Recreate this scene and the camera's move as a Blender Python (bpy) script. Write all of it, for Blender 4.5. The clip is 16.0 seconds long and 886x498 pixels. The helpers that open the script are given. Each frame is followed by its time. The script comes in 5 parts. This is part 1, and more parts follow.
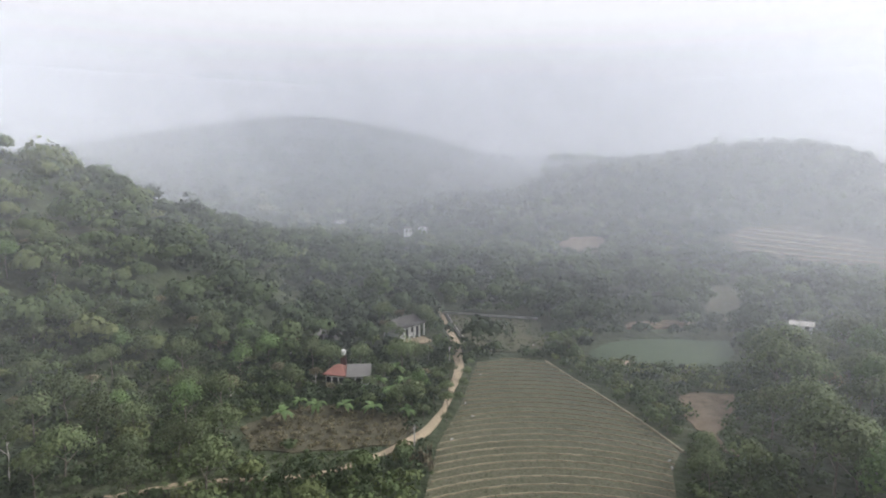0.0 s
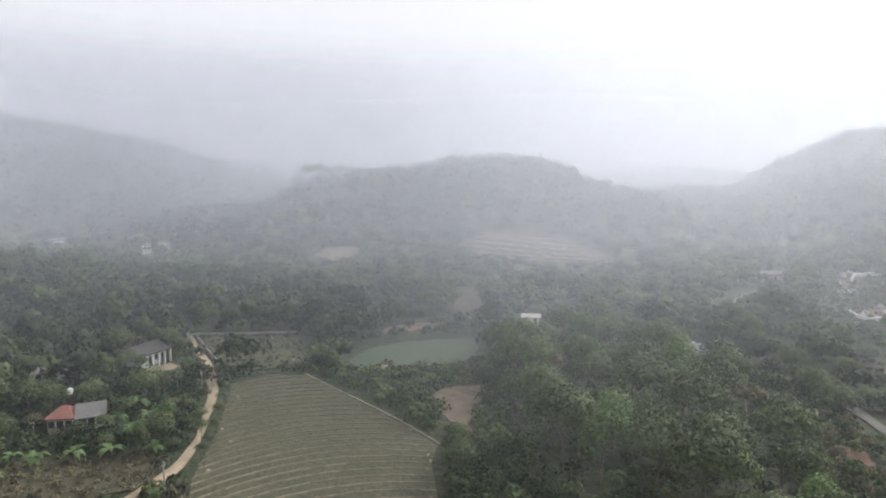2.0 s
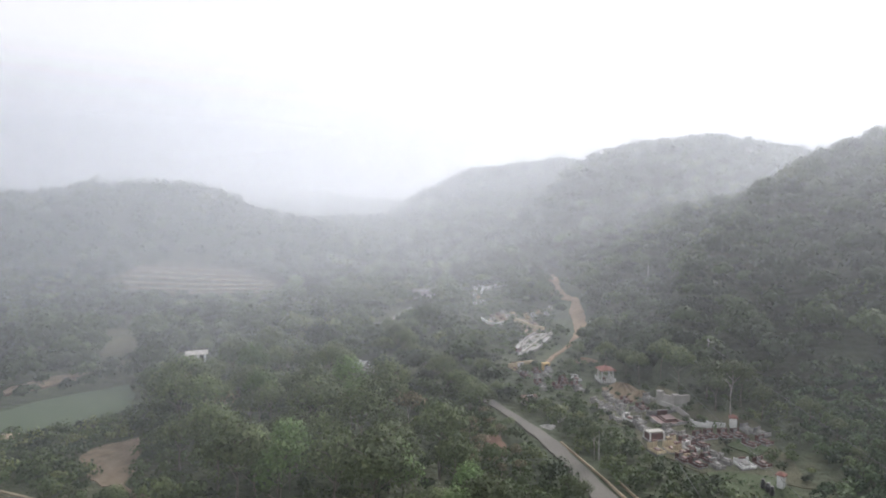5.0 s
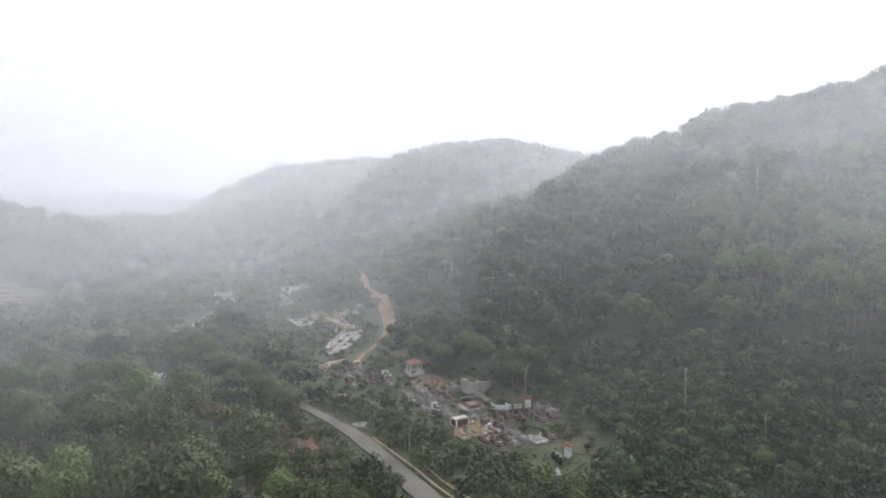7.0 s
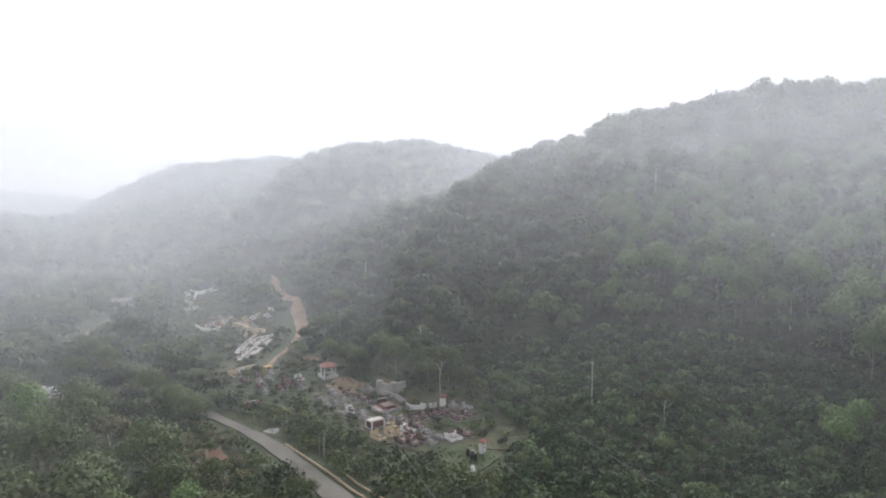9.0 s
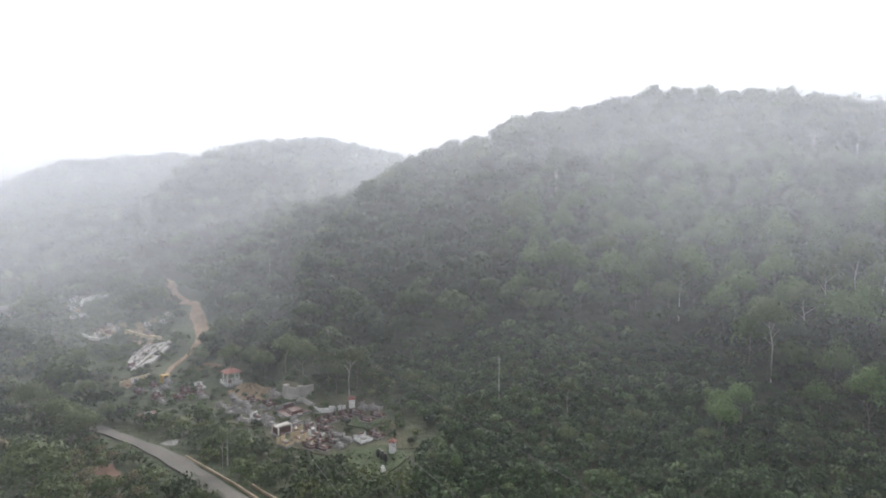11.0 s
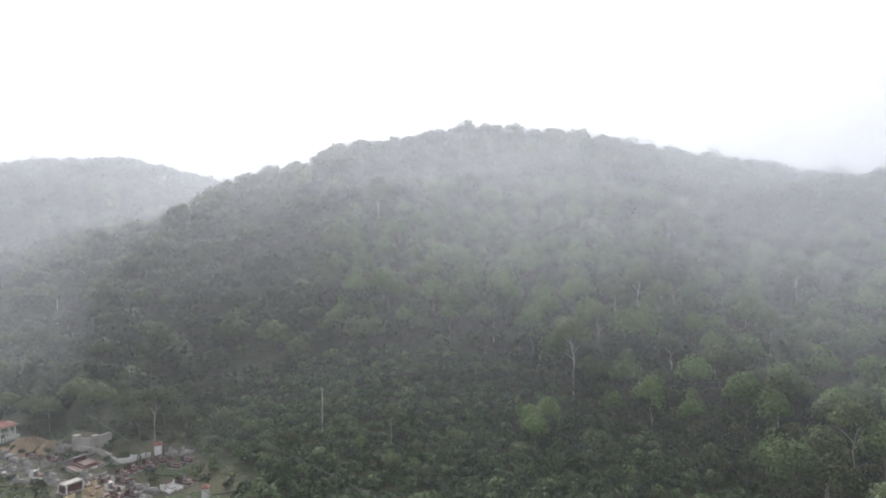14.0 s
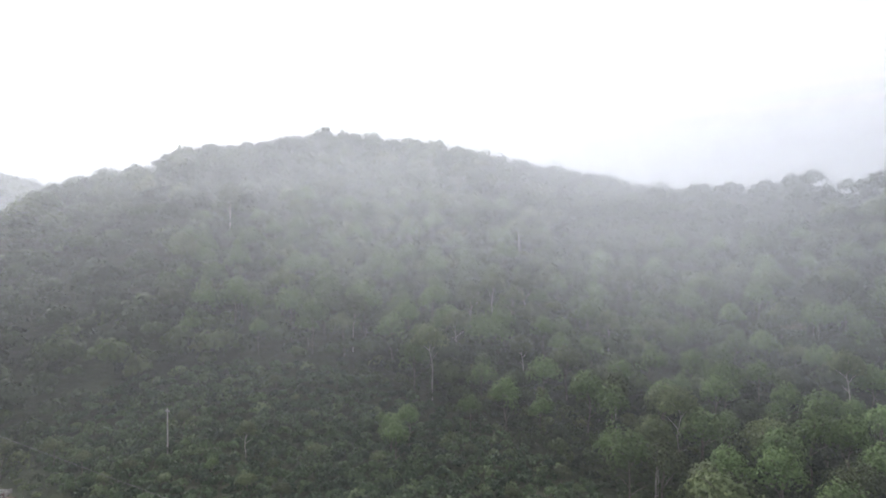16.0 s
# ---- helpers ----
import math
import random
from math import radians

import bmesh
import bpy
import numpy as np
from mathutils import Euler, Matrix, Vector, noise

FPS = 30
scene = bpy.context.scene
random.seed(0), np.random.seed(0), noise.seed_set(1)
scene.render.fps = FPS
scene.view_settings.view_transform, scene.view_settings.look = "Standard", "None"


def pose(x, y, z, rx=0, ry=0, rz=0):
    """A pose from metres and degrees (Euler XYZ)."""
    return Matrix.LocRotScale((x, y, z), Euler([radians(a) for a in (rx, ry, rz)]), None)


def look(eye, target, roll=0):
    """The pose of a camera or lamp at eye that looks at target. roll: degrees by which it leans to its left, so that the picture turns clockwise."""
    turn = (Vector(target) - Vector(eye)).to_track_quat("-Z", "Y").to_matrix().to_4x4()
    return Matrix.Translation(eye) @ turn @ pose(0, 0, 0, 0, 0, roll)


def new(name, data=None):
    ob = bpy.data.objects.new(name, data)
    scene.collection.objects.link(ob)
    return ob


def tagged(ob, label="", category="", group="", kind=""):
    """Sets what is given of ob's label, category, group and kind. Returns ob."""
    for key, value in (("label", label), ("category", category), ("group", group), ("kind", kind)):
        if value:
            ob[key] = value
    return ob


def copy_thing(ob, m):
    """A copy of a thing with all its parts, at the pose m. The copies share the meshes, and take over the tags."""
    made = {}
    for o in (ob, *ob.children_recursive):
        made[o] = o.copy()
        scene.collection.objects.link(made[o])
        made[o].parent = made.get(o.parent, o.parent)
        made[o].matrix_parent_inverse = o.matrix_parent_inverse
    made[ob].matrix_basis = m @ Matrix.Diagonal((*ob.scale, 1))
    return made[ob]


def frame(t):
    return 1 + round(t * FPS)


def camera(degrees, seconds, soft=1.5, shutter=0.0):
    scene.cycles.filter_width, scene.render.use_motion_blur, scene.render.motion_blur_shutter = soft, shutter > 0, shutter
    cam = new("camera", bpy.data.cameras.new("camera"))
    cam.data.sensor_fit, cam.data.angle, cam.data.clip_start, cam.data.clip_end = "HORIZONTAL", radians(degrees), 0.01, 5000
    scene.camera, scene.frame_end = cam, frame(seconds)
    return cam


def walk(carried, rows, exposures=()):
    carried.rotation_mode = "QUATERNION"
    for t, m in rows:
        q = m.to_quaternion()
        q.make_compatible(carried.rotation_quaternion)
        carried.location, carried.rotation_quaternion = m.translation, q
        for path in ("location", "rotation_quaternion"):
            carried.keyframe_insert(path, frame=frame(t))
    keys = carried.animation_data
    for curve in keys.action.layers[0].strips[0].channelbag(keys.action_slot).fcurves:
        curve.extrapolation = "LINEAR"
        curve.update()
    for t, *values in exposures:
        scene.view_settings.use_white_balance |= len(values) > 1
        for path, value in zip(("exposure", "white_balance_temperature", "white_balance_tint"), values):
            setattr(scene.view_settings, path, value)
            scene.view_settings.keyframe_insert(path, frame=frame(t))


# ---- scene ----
# camera: a drone that hangs over the valley and turns on the spot
cam = camera(70.93, 16.0, soft=1.9)
EYE = 38.0
# seconds, pitch, roll, yaw (degrees)
TURN = [
    (0.0, -7.17, 0.09, 0.00), (0.5, -7.17, 0.12, -6.41), (1.0, -7.17, 0.11, -12.74), (1.5, -7.07, 0.06, -18.13),
    (2.0, -6.18, -0.01, -22.36), (2.5, -4.35, 0.04, -25.89), (3.0, -3.52, -0.03, -30.16), (3.5, -3.51, -0.00, -36.79),
    (4.0, -3.51, -0.10, -43.25), (4.5, -3.55, -0.10, -48.23), (5.0, -3.57, -0.11, -52.38), (7.5, -3.64, -0.05, -73.24),
    (8.0, -3.60, -0.04, -75.47), (8.5, -3.60, -0.06, -76.60), (11.0, -3.64, 0.05, -86.35), (11.5, -3.64, 0.01, -89.05),
    (12.0, -3.65, 0.03, -91.97), (12.5, -3.65, 0.03, -95.32), (13.0, -3.66, 0.03, -98.85), (13.5, -3.01, 0.00, -101.12),
    (14.0, -1.12, -0.07, -102.59), (14.5, -0.37, -0.08, -103.62), (15.0, -0.34, 0.09, -105.55), (15.5, -0.35, 0.07, -109.61),
    (16.0, -0.32, 0.15, -115.53),
]
walk(cam, [(t, pose(0, 0, EYE, 90 + p, r, y)) for t, p, r, y in TURN],
     exposures=[(0.0, 0.86), (3.0, 0.82), (5.0, 0.84), (8.0, 0.88), (16.0, 0.95)])

# overcast sky, brighter towards a veiled sun that stands beyond the large wooded hill
SUN_AZ, SUN_EL = 85.0, 38.0
world = bpy.data.worlds.new("overcast")
scene.world = world
world.use_nodes = True
wn, wl = world.node_tree.nodes, world.node_tree.links
sky = wn.new("ShaderNodeTexSky")
sky.sky_type, sky.sun_disc = "NISHITA", False
sky.sun_elevation, sky.sun_rotation = radians(SUN_EL), radians(SUN_AZ)
sky.dust_density, sky.air_density, sky.ozone_density = 4.0, 1.0, 1.0
pale = wn.new("ShaderNodeHueSaturation")
pale.inputs["Saturation"].default_value = 0.22
wl.new(sky.outputs[0], pale.inputs["Color"])
cloud = wn.new("ShaderNodeMix")
cloud.data_type = "RGBA"
cloud.inputs["Factor"].default_value = 0.72
cloud.inputs[7].default_value = (5.95, 5.97, 6.4, 1)
wl.new(pale.outputs[0], cloud.inputs[6])
wl.new(cloud.outputs[2], wn["Background"].inputs[0])
wn["Background"].inputs[1].default_value = 0.1
sun = new("sun", bpy.data.lights.new("sun", "SUN"))
sun.data.energy, sun.data.angle, sun.data.color = 2.4, radians(25), (1.0, 0.97, 0.93)
sun.matrix_world = look((0, 0, 0), (-math.sin(radians(SUN_AZ)) * math.cos(radians(SUN_EL)),
                                    -math.cos(radians(SUN_AZ)) * math.cos(radians(SUN_EL)), -math.sin(radians(SUN_EL))))


# ---- materials ----
def material(name, colours, scale=1.0, rough=0.85, bump=0.0, fine=8.0, island=0.0, obj=0.0, metal=0.0, thin=0.0, tint=False):
    """Noise at two scales between the colours, with relief; island, obj: how far single pieces vary in brightness."""
    m = bpy.data.materials.new(name)
    m.use_nodes = True
    n, l = m.node_tree.nodes, m.node_tree.links
    b = n["Principled BSDF"]
    b.inputs["Roughness"].default_value, b.inputs["Metallic"].default_value = rough, metal
    b.inputs["Specular IOR Level"].default_value = 0.3
    co = n.new("ShaderNodeTexCoord")
    big, small = n.new("ShaderNodeTexNoise"), n.new("ShaderNodeTexNoise")
    for tex, s in ((big, scale), (small, scale * fine)):
        tex.inputs["Scale"].default_value, tex.inputs["Detail"].default_value = s, 5
        l.new(co.outputs["Object"], tex.inputs["Vector"])
    ma = n.new("ShaderNodeMath")
    ma.operation = "MULTIPLY_ADD"
    ma.inputs[1].default_value, ma.inputs[2].default_value = 0.35, 0.0
    l.new(small.outputs["Fac"], ma.inputs[0])
    mb = n.new("ShaderNodeMath")
    mb.operation = "MULTIPLY_ADD"
    mb.inputs[1].default_value = 0.65
    l.new(big.outputs["Fac"], mb.inputs[0])
    l.new(ma.outputs[0], mb.inputs[2])
    fac = mb.outputs[0]
    if tint:
        at = n.new("ShaderNodeAttribute")
        at.attribute_name = "tint"
        mx = n.new("ShaderNodeMath")
        mx.operation = "MULTIPLY_ADD"
        mx.inputs[1].default_value = 0.35
        l.new(fac, mx.inputs[0])
        m2 = n.new("ShaderNodeMath")
        m2.operation = "MULTIPLY"
        m2.inputs[1].default_value = 0.68
        l.new(at.outputs["Fac"], m2.inputs[0])
        l.new(m2.outputs[0], mx.inputs[2])
        fac = mx.outputs[0]
    ramp = n.new("ShaderNodeValToRGB")
    e = ramp.color_ramp.elements
    while len(e) < len(colours):
        e.new(0.5)
    for k, c in enumerate(colours):
        lo, hi = (0.18, 0.85) if tint else (0.32, 0.68)
        e[k].position, e[k].color = lo + (hi - lo) * k / max(1, len(colours) - 1), (*c, 1)
    l.new(fac, ramp.inputs[0])
    out = ramp.outputs[0]
    for socket, amount in (("Geometry", island), ("Object", obj)):
        if amount:
            src = n.new("ShaderNodeNewGeometry").outputs["Random Per Island"] if socket == "Geometry" else n.new("ShaderNodeObjectInfo").outputs["Random"]
            mr = n.new("ShaderNodeMapRange")
            mr.inputs[3].default_value, mr.inputs[4].default_value = 1 - amount, 1 + amount
            l.new(src, mr.inputs[0])
            hs = n.new("ShaderNodeHueSaturation")
            l.new(mr.outputs[0], hs.inputs["Value"])
            l.new(out, hs.inputs["Color"])
            out = hs.outputs[0]
    l.new(out, b.inputs["Base Color"])
    if bump:
        bp = n.new("ShaderNodeBump")
        bp.inputs["Strength"].default_value, bp.inputs["Distance"].default_value = bump, 0.3 / scale
        l.new(mb.outputs[0], bp.inputs["Height"])
        l.new(bp.outputs[0], b.inputs["Normal"])
    if thin:
        tr = n.new("ShaderNodeBsdfTranslucent")
        l.new(out, tr.inputs[0])
        ms = n.new("ShaderNodeMixShader")
        ms.inputs[0].default_value = thin
        l.new(b.outputs[0], ms.inputs[1])
        l.new(tr.outputs[0], ms.inputs[2])
        l.new(ms.outputs[0], n["Material Output"].inputs[0])
    return m


LEAF = material("leaves", [(0.031, 0.045, 0.026), (0.050, 0.072, 0.034), (0.074, 0.103, 0.043), (0.122, 0.144, 0.060)],
                0.05, 0.75, island=0.13, thin=0.3, tint=True)
LEAF_BRUSH = material("brush_leaves", [(0.026, 0.048, 0.024), (0.046, 0.078, 0.036), (0.076, 0.116, 0.052), (0.135, 0.180, 0.085)],
                      0.05, 0.7, island=0.2, thin=0.3, tint=True)
LEAF_NEAR = material("leaves_near", [(0.060, 0.080, 0.044), (0.098, 0.126, 0.060), (0.140, 0.168, 0.076)], 0.25, 0.7,
                     island=0.14, obj=0.35, thin=0.3)
LEAF_PALE = material("leaves_pale", [(0.070, 0.118, 0.045), (0.108, 0.166, 0.062), (0.150, 0.208, 0.085)], 0.25, 0.7,
                     island=0.12, obj=0.25, thin=0.3)
LEAF_DRY = material("leaves_dry", [(0.110, 0.105, 0.062), (0.155, 0.140, 0.085), (0.200, 0.175, 0.108)], 0.3, 0.8, island=0.4, obj=0.2, thin=0.2)
LEAF_CREAM = material("cream_blossom", [(0.12, 0.14, 0.07), (0.22, 0.22, 0.14), (0.34, 0.33, 0.24)], 0.3, 0.8, island=0.25, thin=0.2)
BARK = material("bark", [(0.08, 0.07, 0.055), (0.18, 0.165, 0.135)], 1.5, 0.9, 0.4)
BARK_WHITE = material("white_bark", [(0.24, 0.22, 0.19), (0.42, 0.40, 0.36)], 1.2, 0.85, 0.3)
GROUND = material("ground", [(0.022, 0.033, 0.017), (0.037, 0.048, 0.024), (0.062, 0.064, 0.036)], 0.035, 0.95, 0.5, fine=14)
SOIL = material("field_soil", [(0.076, 0.075, 0.050), (0.110, 0.106, 0.070)], 0.09, 0.95, 0.4, fine=20)
CROP = material("crop", [(0.068, 0.076, 0.046), (0.098, 0.102, 0.064)], 0.15, 0.8, island=0.3, thin=0.15)
STRAW = material("straw", [(0.135, 0.120, 0.080), (0.230, 0.200, 0.138)], 0.5, 0.9, 0.3, island=0.25)
WEEDS = material("weedy_soil", [(0.045, 0.054, 0.028), (0.086, 0.078, 0.048)], 0.12, 0.95, 0.5, fine=18)
GRASS = material("grass", [(0.032, 0.047, 0.020), (0.058, 0.078, 0.032)], 0.3, 0.9, 0.5, fine=20)
DIRT = material("dirt", [(0.22, 0.175, 0.12), (0.36, 0.295, 0.21)], 0.25, 0.95, 0.3)
ORANGE_DIRT = material("orange_dirt", [(0.105, 0.078, 0.050), (0.180, 0.128, 0.083), (0.250, 0.180, 0.120)], 0.16, 0.95, 0.4)
DRY_SOIL = material("dry_soil", [(0.046, 0.046, 0.028), (0.082, 0.070, 0.044)], 0.3, 0.95, 0.5, fine=12)
HEAP = material("heaped_earth", [(0.140, 0.108, 0.072), (0.240, 0.188, 0.128)], 0.35, 0.95, 0.5)
RED_EARTH = material("red_earth", [(0.075, 0.045, 0.032), (0.130, 0.078, 0.055)], 0.4, 0.95, 0.4)
BARE = material("bare_earth", [(0.085, 0.067, 0.045), (0.190, 0.150, 0.106)], 0.45, 0.95, 0.4)
ASPHALT = material("asphalt", [(0.080, 0.076, 0.068), (0.122, 0.115, 0.102)], 0.15, 0.9, 0.15, fine=25)
KERB = material("concrete", [(0.25, 0.24, 0.22), (0.40, 0.385, 0.355)], 0.6, 0.85, 0.2)
WATER = material("pond_water", [(0.034, 0.052, 0.028), (0.050, 0.070, 0.038)], 0.06, 0.75, 0.05)
WHITE = material("white_paint", [(0.50, 0.50, 0.48), (0.74, 0.74, 0.72)], 0.7, 0.6, 0.05, obj=0.06)
CREAM = material("cream_paint", [(0.42, 0.35, 0.23), (0.58, 0.50, 0.35)], 0.7, 0.6, 0.05, obj=0.1)
YELLOW = material("yellow_paint", [(0.36, 0.25, 0.09), (0.48, 0.34, 0.13)], 0.7, 0.6, 0.05)
DARK_RED = material("dark_red_tile", [(0.055, 0.026, 0.023), (0.115, 0.046, 0.040)], 1.2, 0.5, 0.1, obj=0.2)
GREY_STONE = material("grey_stone", [(0.15, 0.145, 0.14), (0.30, 0.29, 0.28)], 0.9, 0.8, 0.2, obj=0.2)
RED_TILE = material("red_roof_tile", [(0.140, 0.064, 0.052), (0.225, 0.102, 0.082)], 0.9, 0.8, 0.2, obj=0.12)
OLD_TILE = material("old_roof_tile", [(0.090, 0.060, 0.050), (0.150, 0.095, 0.078)], 0.9, 0.85, 0.2)
DARK_ROOF = material("dark_roof", [(0.035, 0.034, 0.034), (0.065, 0.062, 0.060)], 0.6, 0.85, 0.1)
GREY_ROOF = material("fibre_cement", [(0.10, 0.098, 0.094), (0.18, 0.175, 0.168)], 0.5, 0.85, 0.1, obj=0.1)
DARK = material("dark_opening", [(0.02, 0.02, 0.022), (0.035, 0.035, 0.035)], 1.0, 0.4)
STEEL = material("steel", [(0.20, 0.20, 0.21), (0.30, 0.30, 0.31)], 1.0, 0.5, metal=0.6)
WIRE = material("wire", [(0.07, 0.07, 0.07), (0.11, 0.11, 0.11)], 1.0, 0.6)


# ---- ground ----
# each hill: crest line (x, y, z of the ground), reach of its slope, towards the valley and at its ends
HILLS = dict(
    west=([(-190, 60, 41), (-140, 110, 40), (-110, 153, 38.5), (-109, 167, 37), (-105, 175, 34), (-100, 184, 30.5), (-90, 194, 23), (-79, 205, 18), (-65, 215, 13.5), (-45, 220, 9), (-15, 212, 3)], 95),
    far_west=([(-420, 420, 44), (-303, 517, 49), (-284, 573, 62), (-248, 611, 72), (-183, 654, 86), (-133, 666, 87), (-80, 675, 79), (-26, 669, 70), (9, 659, 57), (49, 638, 39), (95, 605, 15)], 300),
    middle=([(48, 427, 18), (80, 422, 34), (110, 415, 38), (139, 406, 42), (161, 398, 46), (195, 382, 49), (218, 370, 48), (237, 358, 42), (252, 348, 33), (269, 347, 24), (350, 384, 26), (420, 384, 27)], 150),
    gap=([(-120, 1050, 66), (0, 1050, 68), (140, 1040, 62), (420, 980, 46), (640, 860, 52), (760, 800, 62)], 300),
    east_far=([(490, 470, 22), (501, 459, 28), (521, 436, 49), (555, 392, 74), (579, 336, 81), (581, 291, 83), (590, 260, 79), (640, 200, 64)], 250),
    east_mid=([(450, 250, 48), (472, 216, 67), (465, 181, 78), (456, 148, 82), (455, 117, 82), (461, 89, 78), (464, 70, 74), (467, 51, 69), (470, 0, 62), (450, -120, 56)], 230),
    east=([(257, 138, 2), (279, 109, 22), (291, 89, 34), (293, 62, 39), (293, 30, 51), (284, 6, 60), (279, -16, 69), (271, -46, 74), (260, -71, 76), (249, -102, 76), (235, -141, 68), (215, -178, 58), (195, -225, 52)], 198),
    south=([(190, -170, 45), (165, -155, 49), (152, -166, 51.5), (139, -175, 52), (126, -180, 52), (106, -184, 50), (60, -215, 46), (0, -240, 42), (-80, -240, 38), (-160, -160, 36), (-210, -40, 36), (-190, 60, 38)], 92))


def crest_reach(x, y, crest, width):
    """Height of one hill at x, y: a bell across its crest line."""
    best_d = np.full(x.shape, 1e9)
    best_z = np.zeros(x.shape)
    for (ax, ay, az), (bx, by, bz) in zip(crest, crest[1:]):
        ux, uy = bx - ax, by - ay
        s = np.clip(((x - ax) * ux + (y - ay) * uy) / (ux * ux + uy * uy), 0, 1)
        d = np.hypot(x - ax - s * ux, y - ay - s * uy)
        z = az + s * (bz - az)
        near = d < best_d
        best_d, best_z = np.where(near, d, best_d), np.where(near, z, best_z)
    u = np.clip(best_d / width, 0, 1)
    return best_z * (0.5 + 0.5 * np.cos(np.pi * u)) ** 1.05


def height(x, y):
    """Height of the ground."""
    x, y = np.asarray(x, float), np.asarray(y, float)
    z = np.zeros(x.shape)
    for crest, width in HILLS.values():
        z = np.maximum(z, 0) + 0 * z
        h = crest_reach(x, y, crest, width)
        z = np.log(np.exp(np.clip(z / 3.0, 0, 200)) + np.exp(np.clip(h / 3.0, 0, 200)) - 1) * 3.0
    r = np.hypot(x, y)
    z = z + np.clip((r - 500) / 2500, 0, 1) ** 2 * 60
    rough = np.clip((z - 3) / 15, 0, 1)
    return z + 0.25 * np.sin(x * 0.045 + 1.3) * np.sin(y * 0.052) + rough * 1.6 * (np.sin(x * 0.071 + y * 0.043) * np.sin(y * 0.083 - x * 0.03 + 2))


def at_ground(x, y):
    return float(height(np.array([x]), np.array([y]))[0])
# ---- end of ground plan ----


# ---- building helpers ----
class Shape:
    """A mesh being put together from simple closed pieces."""
    def __init__(self):
        self.v, self.f = [], []

    def add(self, verts, faces):
        k = len(self.v)
        self.v += [tuple(p) for p in verts]
        self.f += [tuple(i + k for i in f) for f in faces]
        return self

    def box(self, x, y, z, sx, sy, sz, turn=0.0, bevel=0.0):
        """A box that stands on z, centred on x, y; bevel: its top edges taken off."""
        c, s = math.cos(turn), math.sin(turn)
        b = min(bevel, sx / 3, sy / 3, sz / 2)
        rings = [(sx / 2, sy / 2, z), (sx / 2, sy / 2, z + sz - b)] + ([(sx / 2 - b, sy / 2 - b, z + sz)] if b else [])
        if not b:
            rings[1] = (sx / 2, sy / 2, z + sz)
        vs = [(x + c * px - s * py, y + s * px + c * py, h) for hx, hy, h in rings for px, py in ((-hx, -hy), (hx, -hy), (hx, hy), (-hx, hy))]
        n = len(rings)
        fs = [(3, 2, 1, 0), tuple(4 * (n - 1) + i for i in range(4))]
        fs += [(4 * r + i, 4 * r + (i + 1) % 4, 4 * r + 4 + (i + 1) % 4, 4 * r + 4 + i) for r in range(n - 1) for i in range(4)]
        return self.add(vs, fs)

    def tube(self, path, radii, sides=7):
        """A tapered tube through the points of a path."""
        vs, fs = [], []
        for k, p in enumerate(path):
            a, b = Vector(path[max(0, k - 1)]), Vector(path[min(len(path) - 1, k + 1)])
            q = (b - a).to_track_quat("Z", "Y")
            for i in range(sides):
                w = 2 * math.pi * i / sides
                vs.append(Vector(p) + q @ Vector((radii[k] * math.cos(w), radii[k] * math.sin(w), 0)))
        for k in range(len(path) - 1):
            fs += [(k * sides + i, k * sides + (i + 1) % sides, (k + 1) * sides + (i + 1) % sides, (k + 1) * sides + i) for i in range(sides)]
        fs += [tuple(range(sides))[::-1], tuple((len(path) - 1) * sides + i for i in range(sides))]
        return self.add(vs, fs)

    def mesh(self, name):
        m = bpy.data.meshes.new(name)
        m.from_pydata(self.v, [], self.f)
        m.update()
        return m


def part(name, shape, mat, parent=None, label=""):
    me = shape if isinstance(shape, bpy.types.Mesh) else shape.mesh(name)
    if not me.materials:
        me.materials.append(mat)
    ob = new(name, me)
    ob.parent = parent
    return tagged(ob, label)


def thing(name, m, label, category, group="", kind=""):
    ob = new(name)
    ob.matrix_world = m
    return tagged(ob, label, category, group, kind)


def bulk(name, verts, loops_per_face, mat, tint=None, normals=None):
    """A mesh of many loose triangles or quads from an array of corners."""
    me = bpy.data.meshes.new(name)
    verts = np.ascontiguousarray(verts, dtype=np.float32).reshape(-1, 3)
    nv, nf = len(verts), len(verts) // loops_per_face
    me.vertices.add(nv)
    me.vertices.foreach_set("co", verts.ravel())
    me.loops.add(nv)
    me.loops.foreach_set("vertex_index", np.arange(nv, dtype=np.int32))
    me.polygons.add(nf)
    me.polygons.foreach_set("loop_start", np.arange(0, nv, loops_per_face, dtype=np.int32))
    me.update(calc_edges=True)
    if tint is not None:
        me.attributes.new("tint", "FLOAT", "POINT").data.foreach_set("value", np.repeat(tint, loops_per_face).astype(np.float32))
    if normals is not None:
        me.attributes.new("custom_normal", "FLOAT_VECTOR", "POINT").data.foreach_set("vector", np.repeat(normals, loops_per_face, axis=0).astype(np.float32).ravel())
    me.materials.append(mat)
    return me


